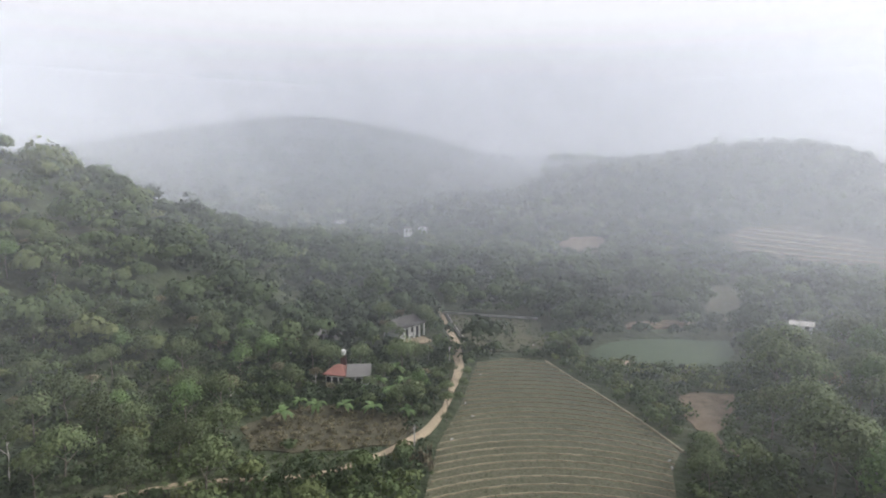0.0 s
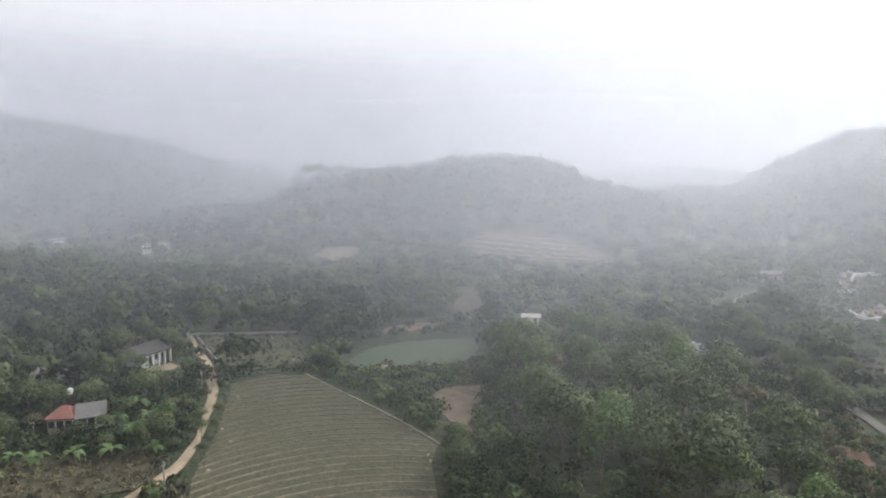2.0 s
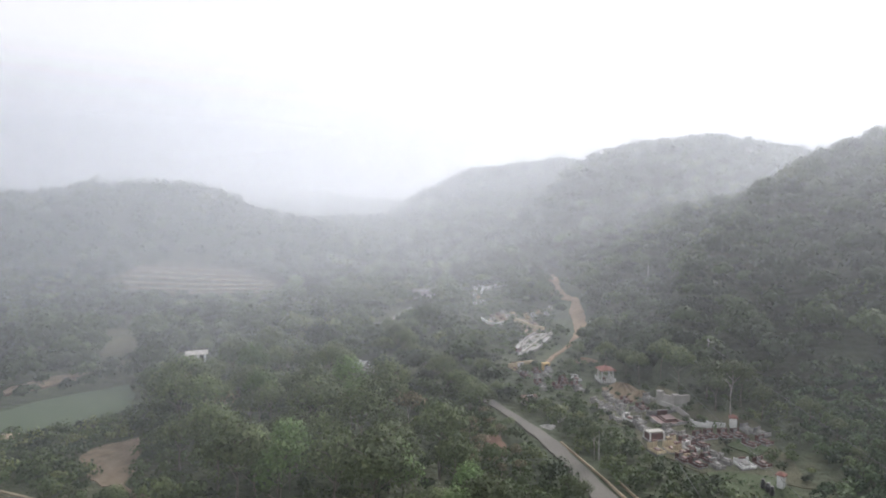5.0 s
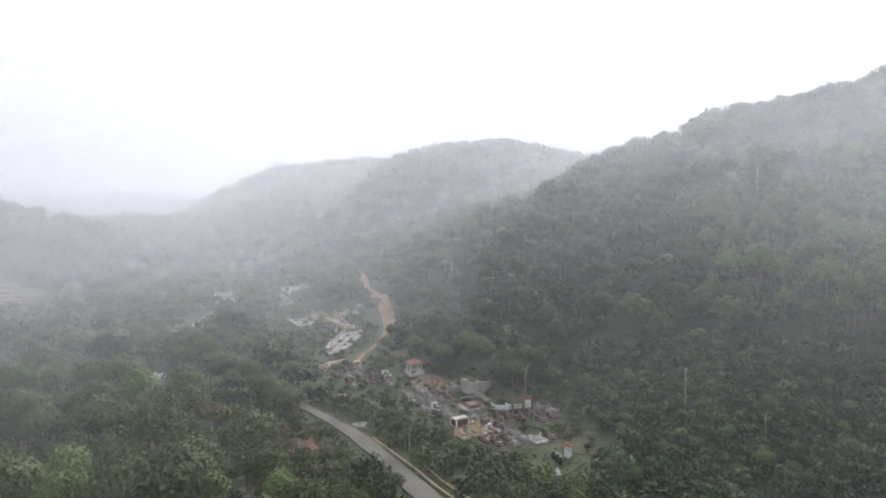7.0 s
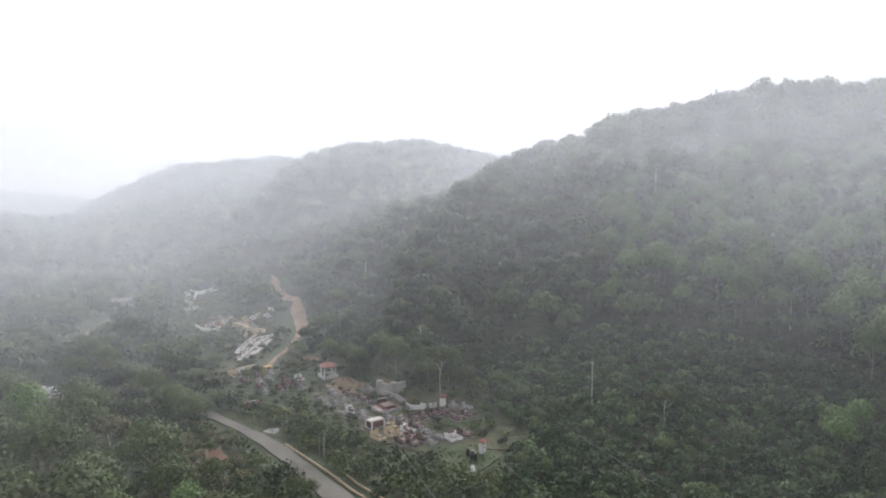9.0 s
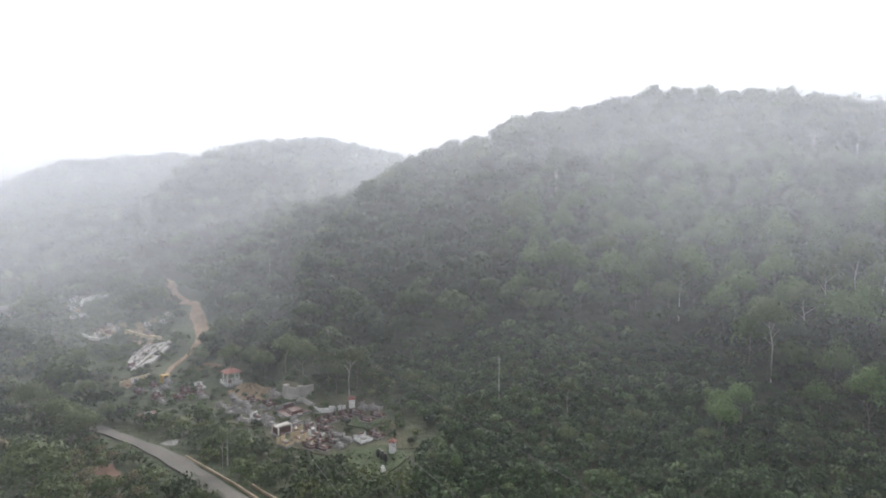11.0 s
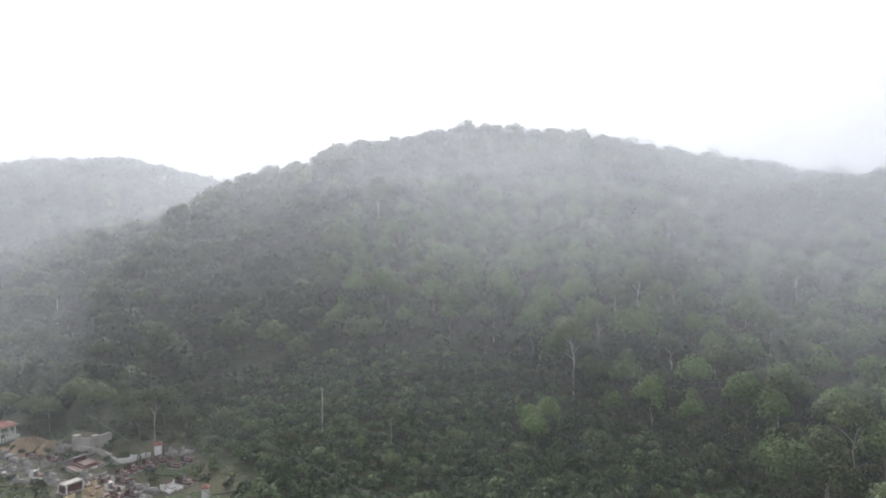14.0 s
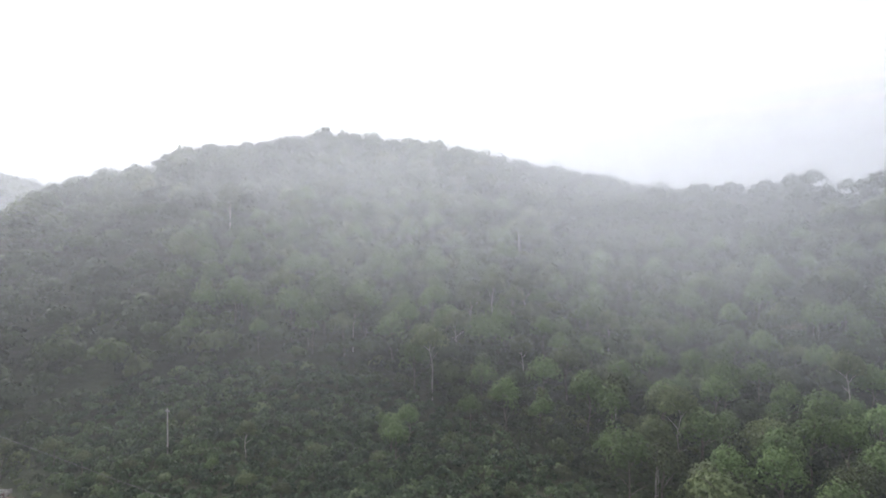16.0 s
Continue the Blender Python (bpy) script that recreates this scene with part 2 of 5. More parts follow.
def strip(points, widths, lift, sub=2.0, skirt=0.3):
    """A road or path laid over the ground along a smooth line, with a thickness."""
    pts, ws = [], []
    n = len(points)
    for k in range(n - 1):
        p0, p1, p2, p3 = (Vector((*points[min(max(i, 0), n - 1)], 0)) for i in (k - 1, k, k + 1, k + 2))
        steps = max(2, int((p2 - p1).length / sub))
        for i in range(steps + (k == n - 2)):
            t = i / steps
            pts.append(0.5 * (2 * p1 + (p2 - p0) * t + (2 * p0 - 5 * p1 + 4 * p2 - p3) * t * t + (3 * p1 - p0 - 3 * p2 + p3) * t ** 3))
            ws.append(widths[k] + (widths[k + 1] - widths[k]) * t)
    s, vs, fs = Shape(), [], []
    for k, p in enumerate(pts):
        d = (pts[min(k + 1, len(pts) - 1)] - pts[max(k - 1, 0)]).normalized()
        side = Vector((-d.y, d.x, 0))
        w = ws[k] * (1 + 0.09 * math.sin(k * 1.7) + 0.07 * math.sin(k * 0.63 + 1))
        for u in (-0.5, -0.17, 0.17, 0.5):
            q = p + side * (w * u)
            vs.append((q.x, q.y, at_ground(q.x, q.y) + lift + (0.04 if abs(u) < 0.3 else 0)))
        for u in (0.53, -0.53):
            q = p + side * (w * u)
            vs.append((q.x, q.y, at_ground(q.x, q.y) - skirt))
    for k in range(len(pts) - 1):
        a, b = 6 * k, 6 * k + 6
        fs += [(a + i, b + i, b + (i + 1) % 6, a + (i + 1) % 6)[::-1] for i in range(6)]
    return s.add(vs, fs)


def sheet(outline, lift, step=3.0, wobble=0.0):
    """A patch of ground inside an outline, laid over the ground, with a short skirt."""
    rim = []
    n = len(outline)
    for k in range(n):
        a, b = Vector(outline[k]), Vector(outline[(k + 1) % n])
        m = max(1, int((b - a).length / step))
        rim += [a + (b - a) * (i / m) for i in range(m)]
    c = sum(rim, Vector((0, 0))) / len(rim)
    if wobble:
        rim = [p + (p - c).normalized() * wobble * (math.sin(k * 1.9) + math.sin(k * 0.77 + 2)) * 0.5 for k, p in enumerate(rim)]
    rings = [1.0, 0.8, 0.6, 0.4, 0.2]
    s, vs, fs, m = Shape(), [], [], len(rim)
    vs += [(p.x, p.y, at_ground(p.x, p.y) - 0.4) for p in rim]
    for r in rings:
        vs += [(q.x, q.y, at_ground(q.x, q.y) + lift) for q in (c + (p - c) * r for p in rim)]
    vs.append((c.x, c.y, at_ground(c.x, c.y) + lift))
    for k in range(len(rings)):
        fs += [(k * m + i, k * m + (i + 1) % m, (k + 1) * m + (i + 1) % m, (k + 1) * m + i) for i in range(m)]
    fs += [(len(rings) * m + i, len(rings) * m + (i + 1) % m, len(vs) - 1) for i in range(m)]
    return s.add(vs, fs)


def inside(x, y, poly):
    hit = np.zeros(np.shape(x), bool)
    for (ax, ay), (bx, by) in zip(poly, poly[1:] + poly[:1]):
        cross = (ay > y) != (by > y)
        hit ^= cross & (x < (bx - ax) * (y - ay) / (by - ay + 1e-12) + ax)
    return hit


def near_line(x, y, line, dist):
    d = np.full(np.shape(x), 1e9)
    for (ax, ay), (bx, by) in zip(line, line[1:]):
        ux, uy = bx - ax, by - ay
        s = np.clip(((x - ax) * ux + (y - ay) * uy) / (ux * ux + uy * uy), 0, 1)
        d = np.minimum(d, np.hypot(x - ax - s * ux, y - ay - s * uy))
    return d < dist


# ---- the large structure ----
axis = np.concatenate([-np.geomspace(420, 3200, 26)[::-1], np.arange(-416, 417, 4.0), np.geomspace(420, 3200, 26)])
gx, gy = np.meshgrid(axis, axis)
gz = height(gx, gy)
n = len(axis)
idx = np.arange(n * n).reshape(n, n)
ground_mesh = bpy.data.meshes.new("ground")
ground_mesh.from_pydata(np.stack([gx, gy, gz], -1).reshape(-1, 3).tolist(), [],
                        np.stack([idx[:-1, :-1], idx[:-1, 1:], idx[1:, 1:], idx[1:, :-1]], -1).reshape(-1, 4).tolist())
for p in ground_mesh.polygons:
    p.use_smooth = True
ground_mesh.materials.append(GROUND)
tagged(new("ground", ground_mesh), "valley floor and hill slopes with dark weedy soil", "ground", kind="structure")

FIELD = [(-5, 58), (-2.2, 68.8), (-0.8, 83), (2.8, 97.6), (6.6, 120), (13.9, 123), (20.4, 120.5), (26.4, 101.6), (29.7, 90.5), (32.1, 80.2), (29.2, 75.2), (26.5, 66), (25, 58)]
UPPER_FIELD = [(1.2, 157), (12.3, 154.5), (24.2, 152.9), (23.1, 137.3), (20.4, 126.5), (10.1, 127.2), (5.6, 134.5), (3.4, 145)]
POND = [(30.5, 126), (34.3, 132.5), (40, 136), (53, 137.5), (63.7, 135.5), (60, 125), (55.8, 117.4), (49.8, 116.7), (40.5, 118.1), (34.1, 121), (30.3, 121.4)]
BARE_PATCH = [(40, 100.9), (44.4, 103.4), (49.6, 101.9), (47.4, 97), (45.1, 92.3), (42, 88.5), (39.2, 85.8), (36.9, 87.1), (37.7, 92.3)]
BARE_BANK = [(44.6, 146.6), (45.9, 151.5), (54.7, 154.5), (62.9, 152.5), (61.4, 148.6), (51.5, 147)]
BARE_TRACK = [(38.2, 86.5), (38.3, 82.5), (39.6, 79.7), (41, 76.6)]
LANE = [(-66, 60), (-50, 65), (-38.2, 68.9), (-31, 72), (-22.8, 73.1), (-16, 74.3), (-9.8, 78.7), (-6.6, 82), (-2.7, 87.4), (-0.9, 92.6), (0.3, 97.2), (1.5, 105.5), (3, 116.1), (3, 124.8), (2.4, 136.6), (0.8, 145.5), (-0.6, 157.8), (-6, 178)]
ROAD = [(62, 10), (69, 22), (75.3, 30.2), (79.8, 35.2), (84.8, 41), (89.6, 46.8), (94.2, 53.6), (98.5, 61.2), (103, 69.4), (115, 92), (129, 114), (140, 130), (160, 143.5), (197, 160), (240, 185)]
TRACK = [(136, 72), (141.5, 73.7), (153, 75.6), (165, 78.8), (178, 83.2), (194, 91.4), (209, 99.8), (219, 104.6), (227, 112.7), (241, 124.3), (256, 133), (266, 140)]
GRAVES = [(85, 12), (91, 23), (93, 33), (100, 38), (103, 46), (106, 58), (120, 80), (138, 92), (160, 114), (194, 142), (218, 162), (246, 158), (208, 130), (206, 108), (182, 92), (160, 82), (148, 72), (136, 54), (126, 40), (113, 16), (98, 9)]
RAMP = [(147, 136.8), (161.8, 143.5), (154.9, 137.6), (144, 132.6)]
GROVE = [(43, 62), (45, 84), (52, 98), (60, 112), (76, 128), (92, 116), (94, 98), (88, 78), (76, 62), (64, 44), (54, 28), (48, 40)]

tagged(part("field", sheet(FIELD, 0.18, 2.5), SOIL), "terraced field of low grey-green crops with straw strips", "field", kind="structure")
tagged(part("upper_field", sheet(UPPER_FIELD, 0.18, 2.5, 0.4), WEEDS), "small weedy plot at the end of the lane", "field", kind="structure")
tagged(part("water", sheet(POND, 0.10, 2.5, 0.7), WATER), "still green pond water", "pond", kind="structure")
tagged(part("bare_ground", sheet(BARE_PATCH, 0.16, 2.0, 0.8), BARE), "bare brown earth patch below the pond", "bare ground", kind="structure")
tagged(part("bare_bank", sheet(BARE_BANK, 0.5, 2.0, 0.9), BARE), "reddish bare bank along the pond", "bank", kind="structure")
tagged(part("dirt_track", strip(BARE_TRACK, [2.2, 1.7, 1.2, 0.4], 0.16), BARE), "brown earth track through the shrubs", "track", kind="structure")
tagged(part("lane", strip(LANE, [1.0, 0.9, 0.9, 0.8, 0.7, 0.8, 1.2, 1.5, 1.7, 1.3, 1.0, 1.1, 1.8, 2.0, 1.7, 1.3, 0.9, 0.9], 0.2), DIRT), "pale dusty village lane", "lane", kind="structure")
tagged(part("road", strip(ROAD, [3.2, 3.2, 3.2, 3.1, 3.0, 2.7, 2.3, 2.0] + [2.0] * (len(ROAD) - 8), 0.25), ASPHALT), "worn grey asphalt country road", "road", kind="structure")
tagged(part("orange_track", strip(TRACK, [0.9, 1.0, 1.1, 1.6, 3.4, 4.6, 4.2, 2.2, 3.0, 4.8, 4.2, 2.6], 0.3), ORANGE_DIRT), "raw orange earth track up the cemetery slope", "track", kind="structure")


# ---- woods ----
rng = np.random.default_rng(7)


def crown_points(rng, lobes, count, flat=0.8, tall=1.0):
    """Centres and outward normals of leaf clumps on a crown of several lobes, about one unit in radius."""
    w = rng.uniform(0, 6.28) + 2.4 * np.arange(lobes)
    out = 0.62 * np.sqrt((np.arange(lobes) + 0.3) / lobes) * rng.uniform(0.75, 1.15, lobes)
    cs = np.stack([out * np.cos(w), out * np.sin(w), (0.34 - 0.75 * out) * tall * rng.uniform(0.4, 1.3, lobes)], 1)
    rs = rng.uniform(0.34, 0.52, lobes)
    which = rng.integers(0, lobes, count)
    d = rng.normal(size=(count, 3))
    d[:, 2] = np.abs(d[:, 2]) * 0.9 - 0.45 * rng.random(count)
    d /= np.linalg.norm(d, axis=1, keepdims=True)
    p = cs[which] + d * rs[which, None] * rng.uniform(0.80, 1.06, (count, 1))
    p[:, 2] *= flat * tall
    soft = d + 0.35 * p + rng.normal(size=d.shape) * 0.12
    return p, soft / np.linalg.norm(soft, axis=1, keepdims=True)


def clumps(p, nrm, size, rng, quads=True, jitter=0.55):
    """Leaf clumps as small bent faces round the points p."""
    k = len(p)
    nn = nrm + rng.normal(size=(k, 3)) * jitter
    nn /= np.linalg.norm(nn, axis=1, keepdims=True)
    a = np.cross(nn, rng.normal(size=(k, 3)))
    a /= np.linalg.norm(a, axis=1, keepdims=True)
    b = np.cross(nn, a)
    s = (size * rng.uniform(0.6, 1.3, (k, 1)))
    if quads:
        e = rng.uniform(0.55, 1.0, (4, k, 1))
        return np.stack([p + a * s * e[0], p + b * s * 0.7 * e[1] - nn * s * 0.18, p - a * s * e[2], p - b * s * 0.7 * e[3] - nn * s * 0.18], 1)
    return np.stack([p + a * s, p - a * s * 0.55 + b * s * 0.85, p - a * s * 0.55 - b * s * 0.85], 1)


def wooded(x, y, pad=0.0):
    """True where trees may stand."""
    free = np.ones(np.shape(x), bool)
    for poly in (FIELD, UPPER_FIELD, POND, BARE_PATCH, BARE_BANK, GRAVES, TERRACES, FAR_SLOPE, TAN_PLOT):
        free &= ~inside(x, y, poly)
    for line, w in ((LANE, 1.5), (ROAD, 3.6), (TRACK, 4.0), (BARE_TRACK, 1.0), (FIELD + FIELD[:1], 1.7), (POND + POND[:1], 1.6), (GRAVES + GRAVES[:1], 1.0)):
        free &= ~near_line(x, y, line, w + pad)
    for hx, hy, hr in CLEARINGS:
        free &= np.hypot(x - hx, y - hy) > hr + pad
    return free


# x, y, radius of yards and clearings without trees
CLEARINGS = [(-18.5, 107.5, 4.6), (-13.6, 106.5, 4.4), (-8, 138.5, 5.5), (-5.5, 134, 4), (-6.5, 130, 4.5), (-6.5, 125, 4), (80, 136, 4.5), (77.5, 131, 5), (74, 125, 5), (70, 119, 4), (-18.6, 112.6, 2.5), (-67, 400, 8), (-64, 388, 10), (-60, 372, 9), (-18, 328, 12), (-11, 343, 9), (-16, 320, 9),
             (102, 104, 6), (98, 90, 6), (95, 98, 6), (90, 86, 6), (85, 80, 4), (81.5, 52, 2.6), (136, 126, 4), (-14, 85, 4), (-22, 87, 5), (-30, 88, 4), (68, 297, 12), (82, 51.5, 3), (-26, 135, 4.5)]
DRY_PATCH = [(-29.8, 88.4), (-27.1, 93.8), (-20.7, 97.5), (-7.5, 94), (-3.8, 88.8), (-7.5, 82.8), (-14.3, 81.1), (-26.6, 80.9)]
GREEN_PATCH = [(-29.7, 80.7), (-14.3, 80.8), (-7.4, 82), (-10.5, 79.6), (-16.2, 76.3), (-27.4, 75.2)]
# low growth in front of the pond and the bare patch
LOW_GROWTH = [(29, 122), (35, 119), (56, 116), (62, 118), (52, 104), (46, 91), (41, 80), (34, 78), (34.5, 88), (31, 100), (26, 112)]
# low shrubs between the road and the cemetery
ROADSIDE = [(62, 2), (70, 14), (80, 28), (90, 42), (96, 50), (104, 44), (96, 30), (88, 10), (80, 0)]
# slope of knee-high brush below the tall trees of the large hill
BRUSH = [(96, 14), (104, 16), (123.2, 17.0), (133.2, 7.6), (134.2, -9.5), (126.7, -25.5), (120.0, -36.8), (108.3, -46.0), (95.4, -53.1), (83.1, -58.4), (74.3, -59.5), (60, -62), (56, -20), (70, 4)]
TERRACES = [(128.1, 288.5), (142.8, 294.9), (167.8, 288.0), (184.1, 265.4), (190.2, 244.8), (173.9, 219.8), (147.1, 238.2), (127.9, 270.1)]
FAR_SLOPE = [(56.5, 300.1), (63.9, 310.2), (79.3, 305.1), (75.1, 285.4), (59.5, 276.1)]
TAN_PLOT = [(76.5, 178.9), (90.6, 202.5), (94.6, 191.9), (76.8, 154.5), (66.6, 151.1)]


def before(x, y, poly, reach=1.22):
    """True for places that lie on an open plot or a little nearer to the middle of the valley."""
    hit = np.zeros(np.shape(x), bool)
    for f in np.linspace(1.0, reach, 8):
        hit |= inside(x * f, y * f, poly)
    return hit


def scatter(rng, r0, r1, spacing, az0=-50, az1=165):
    """Places for trees in a ring round the valley, on an uneven grid."""
    k = int(2 * r1 / spacing)
    x, y = np.meshgrid(np.arange(-k // 2, k // 2 + 1) * spacing, np.arange(-k // 2, k // 2 + 1) * spacing)
    x = (x + (np.arange(x.shape[0]) % 2)[:, None] * spacing / 2 + rng.uniform(-0.42, 0.42, x.shape) * spacing).ravel()
    y = (y + rng.uniform(-0.42, 0.42, y.shape) * spacing).ravel()
    r, az = np.hypot(x, y), np.degrees(np.arctan2(x, y))
    keep = (r > r0) & (r <= r1) & (az > az0) & (az < az1)
    return x[keep], y[keep]


def forest(name, x, y, radius, tall, faces, leaf, quads, label, spread=0.24, mid=0.42, category="woods", mat=None, seed=1):
    """One mass of joined crowns: its trees differ in size, tint and shape."""
    rng = np.random.default_rng(seed)
    kinds = [crown_points(rng, int(rng.integers(5, 10)), faces, 0.85, rng.uniform(0.8, 1.25)) for _ in range(14)]
    kind = rng.integers(0, len(kinds), len(x))
    zg = height(x, y)
    out, tints, ways = [], [], []
    patch = np.sin(x * 0.021 + 1.1) * np.sin(y * 0.026 + 0.4) + 0.6 * np.sin(x * 0.06 + y * 0.05)
    tint = np.clip(rng.normal(mid, spread, len(x)) + 0.2 * patch, 0, 1)
    for i in range(len(x)):
        p, d = kinds[kind[i]]
        w = rng.uniform(0, 6.28)
        c, s = math.cos(w), math.sin(w)
        rot = np.array([[c, -s, 0], [s, c, 0], [0, 0, 1]])
        r = radius * (0.6 + 0.8 * rng.random() ** 1.3)
        h = tall * rng.uniform(0.7, 1.3)
        q = (p * (r, r, r * 1.05)) @ rot.T + (x[i], y[i], zg[i] + h)
        out.append(clumps(q, d @ rot.T, leaf, rng, quads, 0.22))
        ways.append(d @ rot.T)
        tints.append(np.full(len(p), tint[i]))
    me = bulk(name, np.concatenate(out), 4 if quads else 3, mat or LEAF, np.concatenate(tints), np.concatenate(ways))
    tagged(new(name, me), label, category, kind="stuff")


fx, fy = scatter(rng, 330, 820, 9.0, -45, 120)
keep = wooded(fx, fy)
forest("far_woods", fx[keep], fy[keep], 5.6, 4.2, 28, 2.05, False, "hazy far woods over the hills across the valley", seed=3)
fx, fy = scatter(rng, 118, 330, 7.8)
open_ = (np.sin(fx * 0.075 + 0.6) * np.sin(fy * 0.09 + 1.9) + 0.35 * np.sin(fx * 0.21 - fy * 0.17) > 0.5) & (height(fx, fy) < 5)
keep = wooded(fx, fy, 1.5) & ~inside(fx, fy, GROVE) & ~open_ & ~inside(fx, fy, BRUSH) & ~inside(fx, fy, LOW_GROWTH)
for plot, reach in ((TERRACES, 1.22), (FAR_SLOPE, 1.22), (TAN_PLOT, 1.22), (BARE_BANK, 1.22), (GRAVES, 1.14), (RAMP, 1.3)):
    keep &= ~before(fx, fy, plot, reach)
forest("hillside_woods", fx[keep], fy[keep], 4.6, 4.4, 270, 0.66, False, "dense mixed broadleaf woods on the slopes", spread=0.2, seed=4)
fx, fy = scatter(rng, 122, 330, 5.4)
keep = wooded(fx, fy) & ~inside(fx, fy, GROVE) & ~inside(fx, fy, BRUSH) & ~inside(fx, fy, LOW_GROWTH)
forest("hillside_saplings", fx[keep], fy[keep], 2.9, 2.0, 64, 0.66, False, "young growth filling the gaps between the hillside trees", mid=0.36, category="woods", seed=15)
fx, fy = scatter(rng, 56, 128, 2.6)
keep = wooded(fx, fy) & ~inside(fx, fy, GROVE) & ~inside(fx, fy, DRY_PATCH) & ~inside(fx, fy, GREEN_PATCH) & ~inside(fx, fy, BRUSH)
forest("shrubs", fx[keep], fy[keep], 2.1, 0.9, 84, 0.38, True, "thick green shrubs and saplings covering the ground", category="shrubs", seed=5)
fx, fy = scatter(rng, 50, 150, 2.1)
keep = inside(fx, fy, BRUSH) & wooded(fx, fy)
forest("slope_brush", fx[keep], fy[keep], 1.75, 0.75, 105, 0.36, True, "tangled low green brush on the open slope", spread=0.24, mid=0.46, category="brush", mat=LEAF_BRUSH, seed=16)
fx, fy = scatter(rng, 60, 128, 6.5)
keep = wooded(fx, fy, 1.0) & ~inside(fx, fy, GROVE) & (rng.random(len(fx)) < 0.55)
for patch_ in (BRUSH, LOW_GROWTH, DRY_PATCH, GREEN_PATCH, ROADSIDE):
    keep &= ~inside(fx, fy, patch_)
forest("near_woods", fx[keep], fy[keep], 2.7, 3.0, 240, 0.36, True, "scattered young broadleaf trees on the valley floor", seed=6)
fx, fy = scatter(rng, 70, 110, 1.6)
keep = inside(fx, fy, DRY_PATCH)
forest("dry_scrub", fx[keep], fy[keep], 0.9, 0.3, 60, 0.2, True, "low dry brown scrub on an abandoned plot", category="scrub", mat=LEAF_DRY, seed=9)
fx, fy = scatter(rng, 70, 110, 1.5)
keep = inside(fx, fy, GREEN_PATCH)
forest("tall_grass", fx[keep], fy[keep], 0.85, 0.1, 50, 0.2, True, "soft green grass below the dry plot", mid=0.5, spread=0.1, category="grass", seed=17)
fx, fy = scatter(rng, 60, 150, 4.2)
keep = inside(fx, fy, GROVE)
forest("undergrowth", fx[keep], fy[keep], 2.0, 1.4, 90, 0.36, True, "dark undergrowth below the grove", mid=0.3, category="shrubs", seed=8)

# ---- mist, as rings of translucent sheets round the camera ----
def mist_sheet_material():
    """A thin sheet in place of mist: it scatters some of the light and lets the rest through, by its opacity."""
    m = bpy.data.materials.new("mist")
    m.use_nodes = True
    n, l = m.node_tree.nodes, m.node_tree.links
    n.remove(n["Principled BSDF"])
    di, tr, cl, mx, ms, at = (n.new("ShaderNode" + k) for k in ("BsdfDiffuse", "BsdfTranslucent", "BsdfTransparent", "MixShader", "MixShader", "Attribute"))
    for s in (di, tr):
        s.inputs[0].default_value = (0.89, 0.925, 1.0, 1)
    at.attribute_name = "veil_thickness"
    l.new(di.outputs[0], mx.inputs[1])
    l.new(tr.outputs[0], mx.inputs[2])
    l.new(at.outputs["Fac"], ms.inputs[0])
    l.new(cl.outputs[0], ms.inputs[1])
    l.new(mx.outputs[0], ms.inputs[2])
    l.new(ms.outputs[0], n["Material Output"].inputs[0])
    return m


MIST = mist_sheet_material()


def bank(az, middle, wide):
    """Bell-shaped weight of a bearing from the camera, 0 to 1."""
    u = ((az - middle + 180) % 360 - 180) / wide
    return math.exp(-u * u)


def mist_sheet(radius, alpha, top):
    """A translucent sheet ringing the camera in place of haze; thicker on the upper slope of the large hill."""
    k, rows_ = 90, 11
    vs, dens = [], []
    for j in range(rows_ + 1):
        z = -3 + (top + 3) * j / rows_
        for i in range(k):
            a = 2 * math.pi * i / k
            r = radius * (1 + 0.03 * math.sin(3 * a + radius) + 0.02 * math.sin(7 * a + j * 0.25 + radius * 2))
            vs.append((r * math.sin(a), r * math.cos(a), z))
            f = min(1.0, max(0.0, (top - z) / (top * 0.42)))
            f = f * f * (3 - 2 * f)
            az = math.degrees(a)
            # haze painted in by bearing: more opacity lightens that view, less darkens it
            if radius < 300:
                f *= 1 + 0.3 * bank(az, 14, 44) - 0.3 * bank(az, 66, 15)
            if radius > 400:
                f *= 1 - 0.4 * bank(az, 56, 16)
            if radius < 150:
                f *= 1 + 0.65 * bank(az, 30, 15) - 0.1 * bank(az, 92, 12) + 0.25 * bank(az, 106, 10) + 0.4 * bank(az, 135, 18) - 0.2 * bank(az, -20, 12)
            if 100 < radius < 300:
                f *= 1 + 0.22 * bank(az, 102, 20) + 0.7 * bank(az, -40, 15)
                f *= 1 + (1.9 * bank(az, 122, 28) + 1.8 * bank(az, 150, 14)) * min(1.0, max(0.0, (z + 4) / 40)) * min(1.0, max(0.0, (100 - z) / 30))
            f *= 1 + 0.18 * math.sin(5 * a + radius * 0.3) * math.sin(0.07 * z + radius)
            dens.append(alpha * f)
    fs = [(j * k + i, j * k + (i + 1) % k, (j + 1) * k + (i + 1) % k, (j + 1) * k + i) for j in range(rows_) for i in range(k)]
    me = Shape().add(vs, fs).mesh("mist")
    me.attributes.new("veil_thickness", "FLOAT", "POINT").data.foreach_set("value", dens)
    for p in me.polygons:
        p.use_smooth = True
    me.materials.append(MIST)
    tagged(new("mist", me), "translucent sheet standing in for the haze of the valley", "mist", kind="structure")


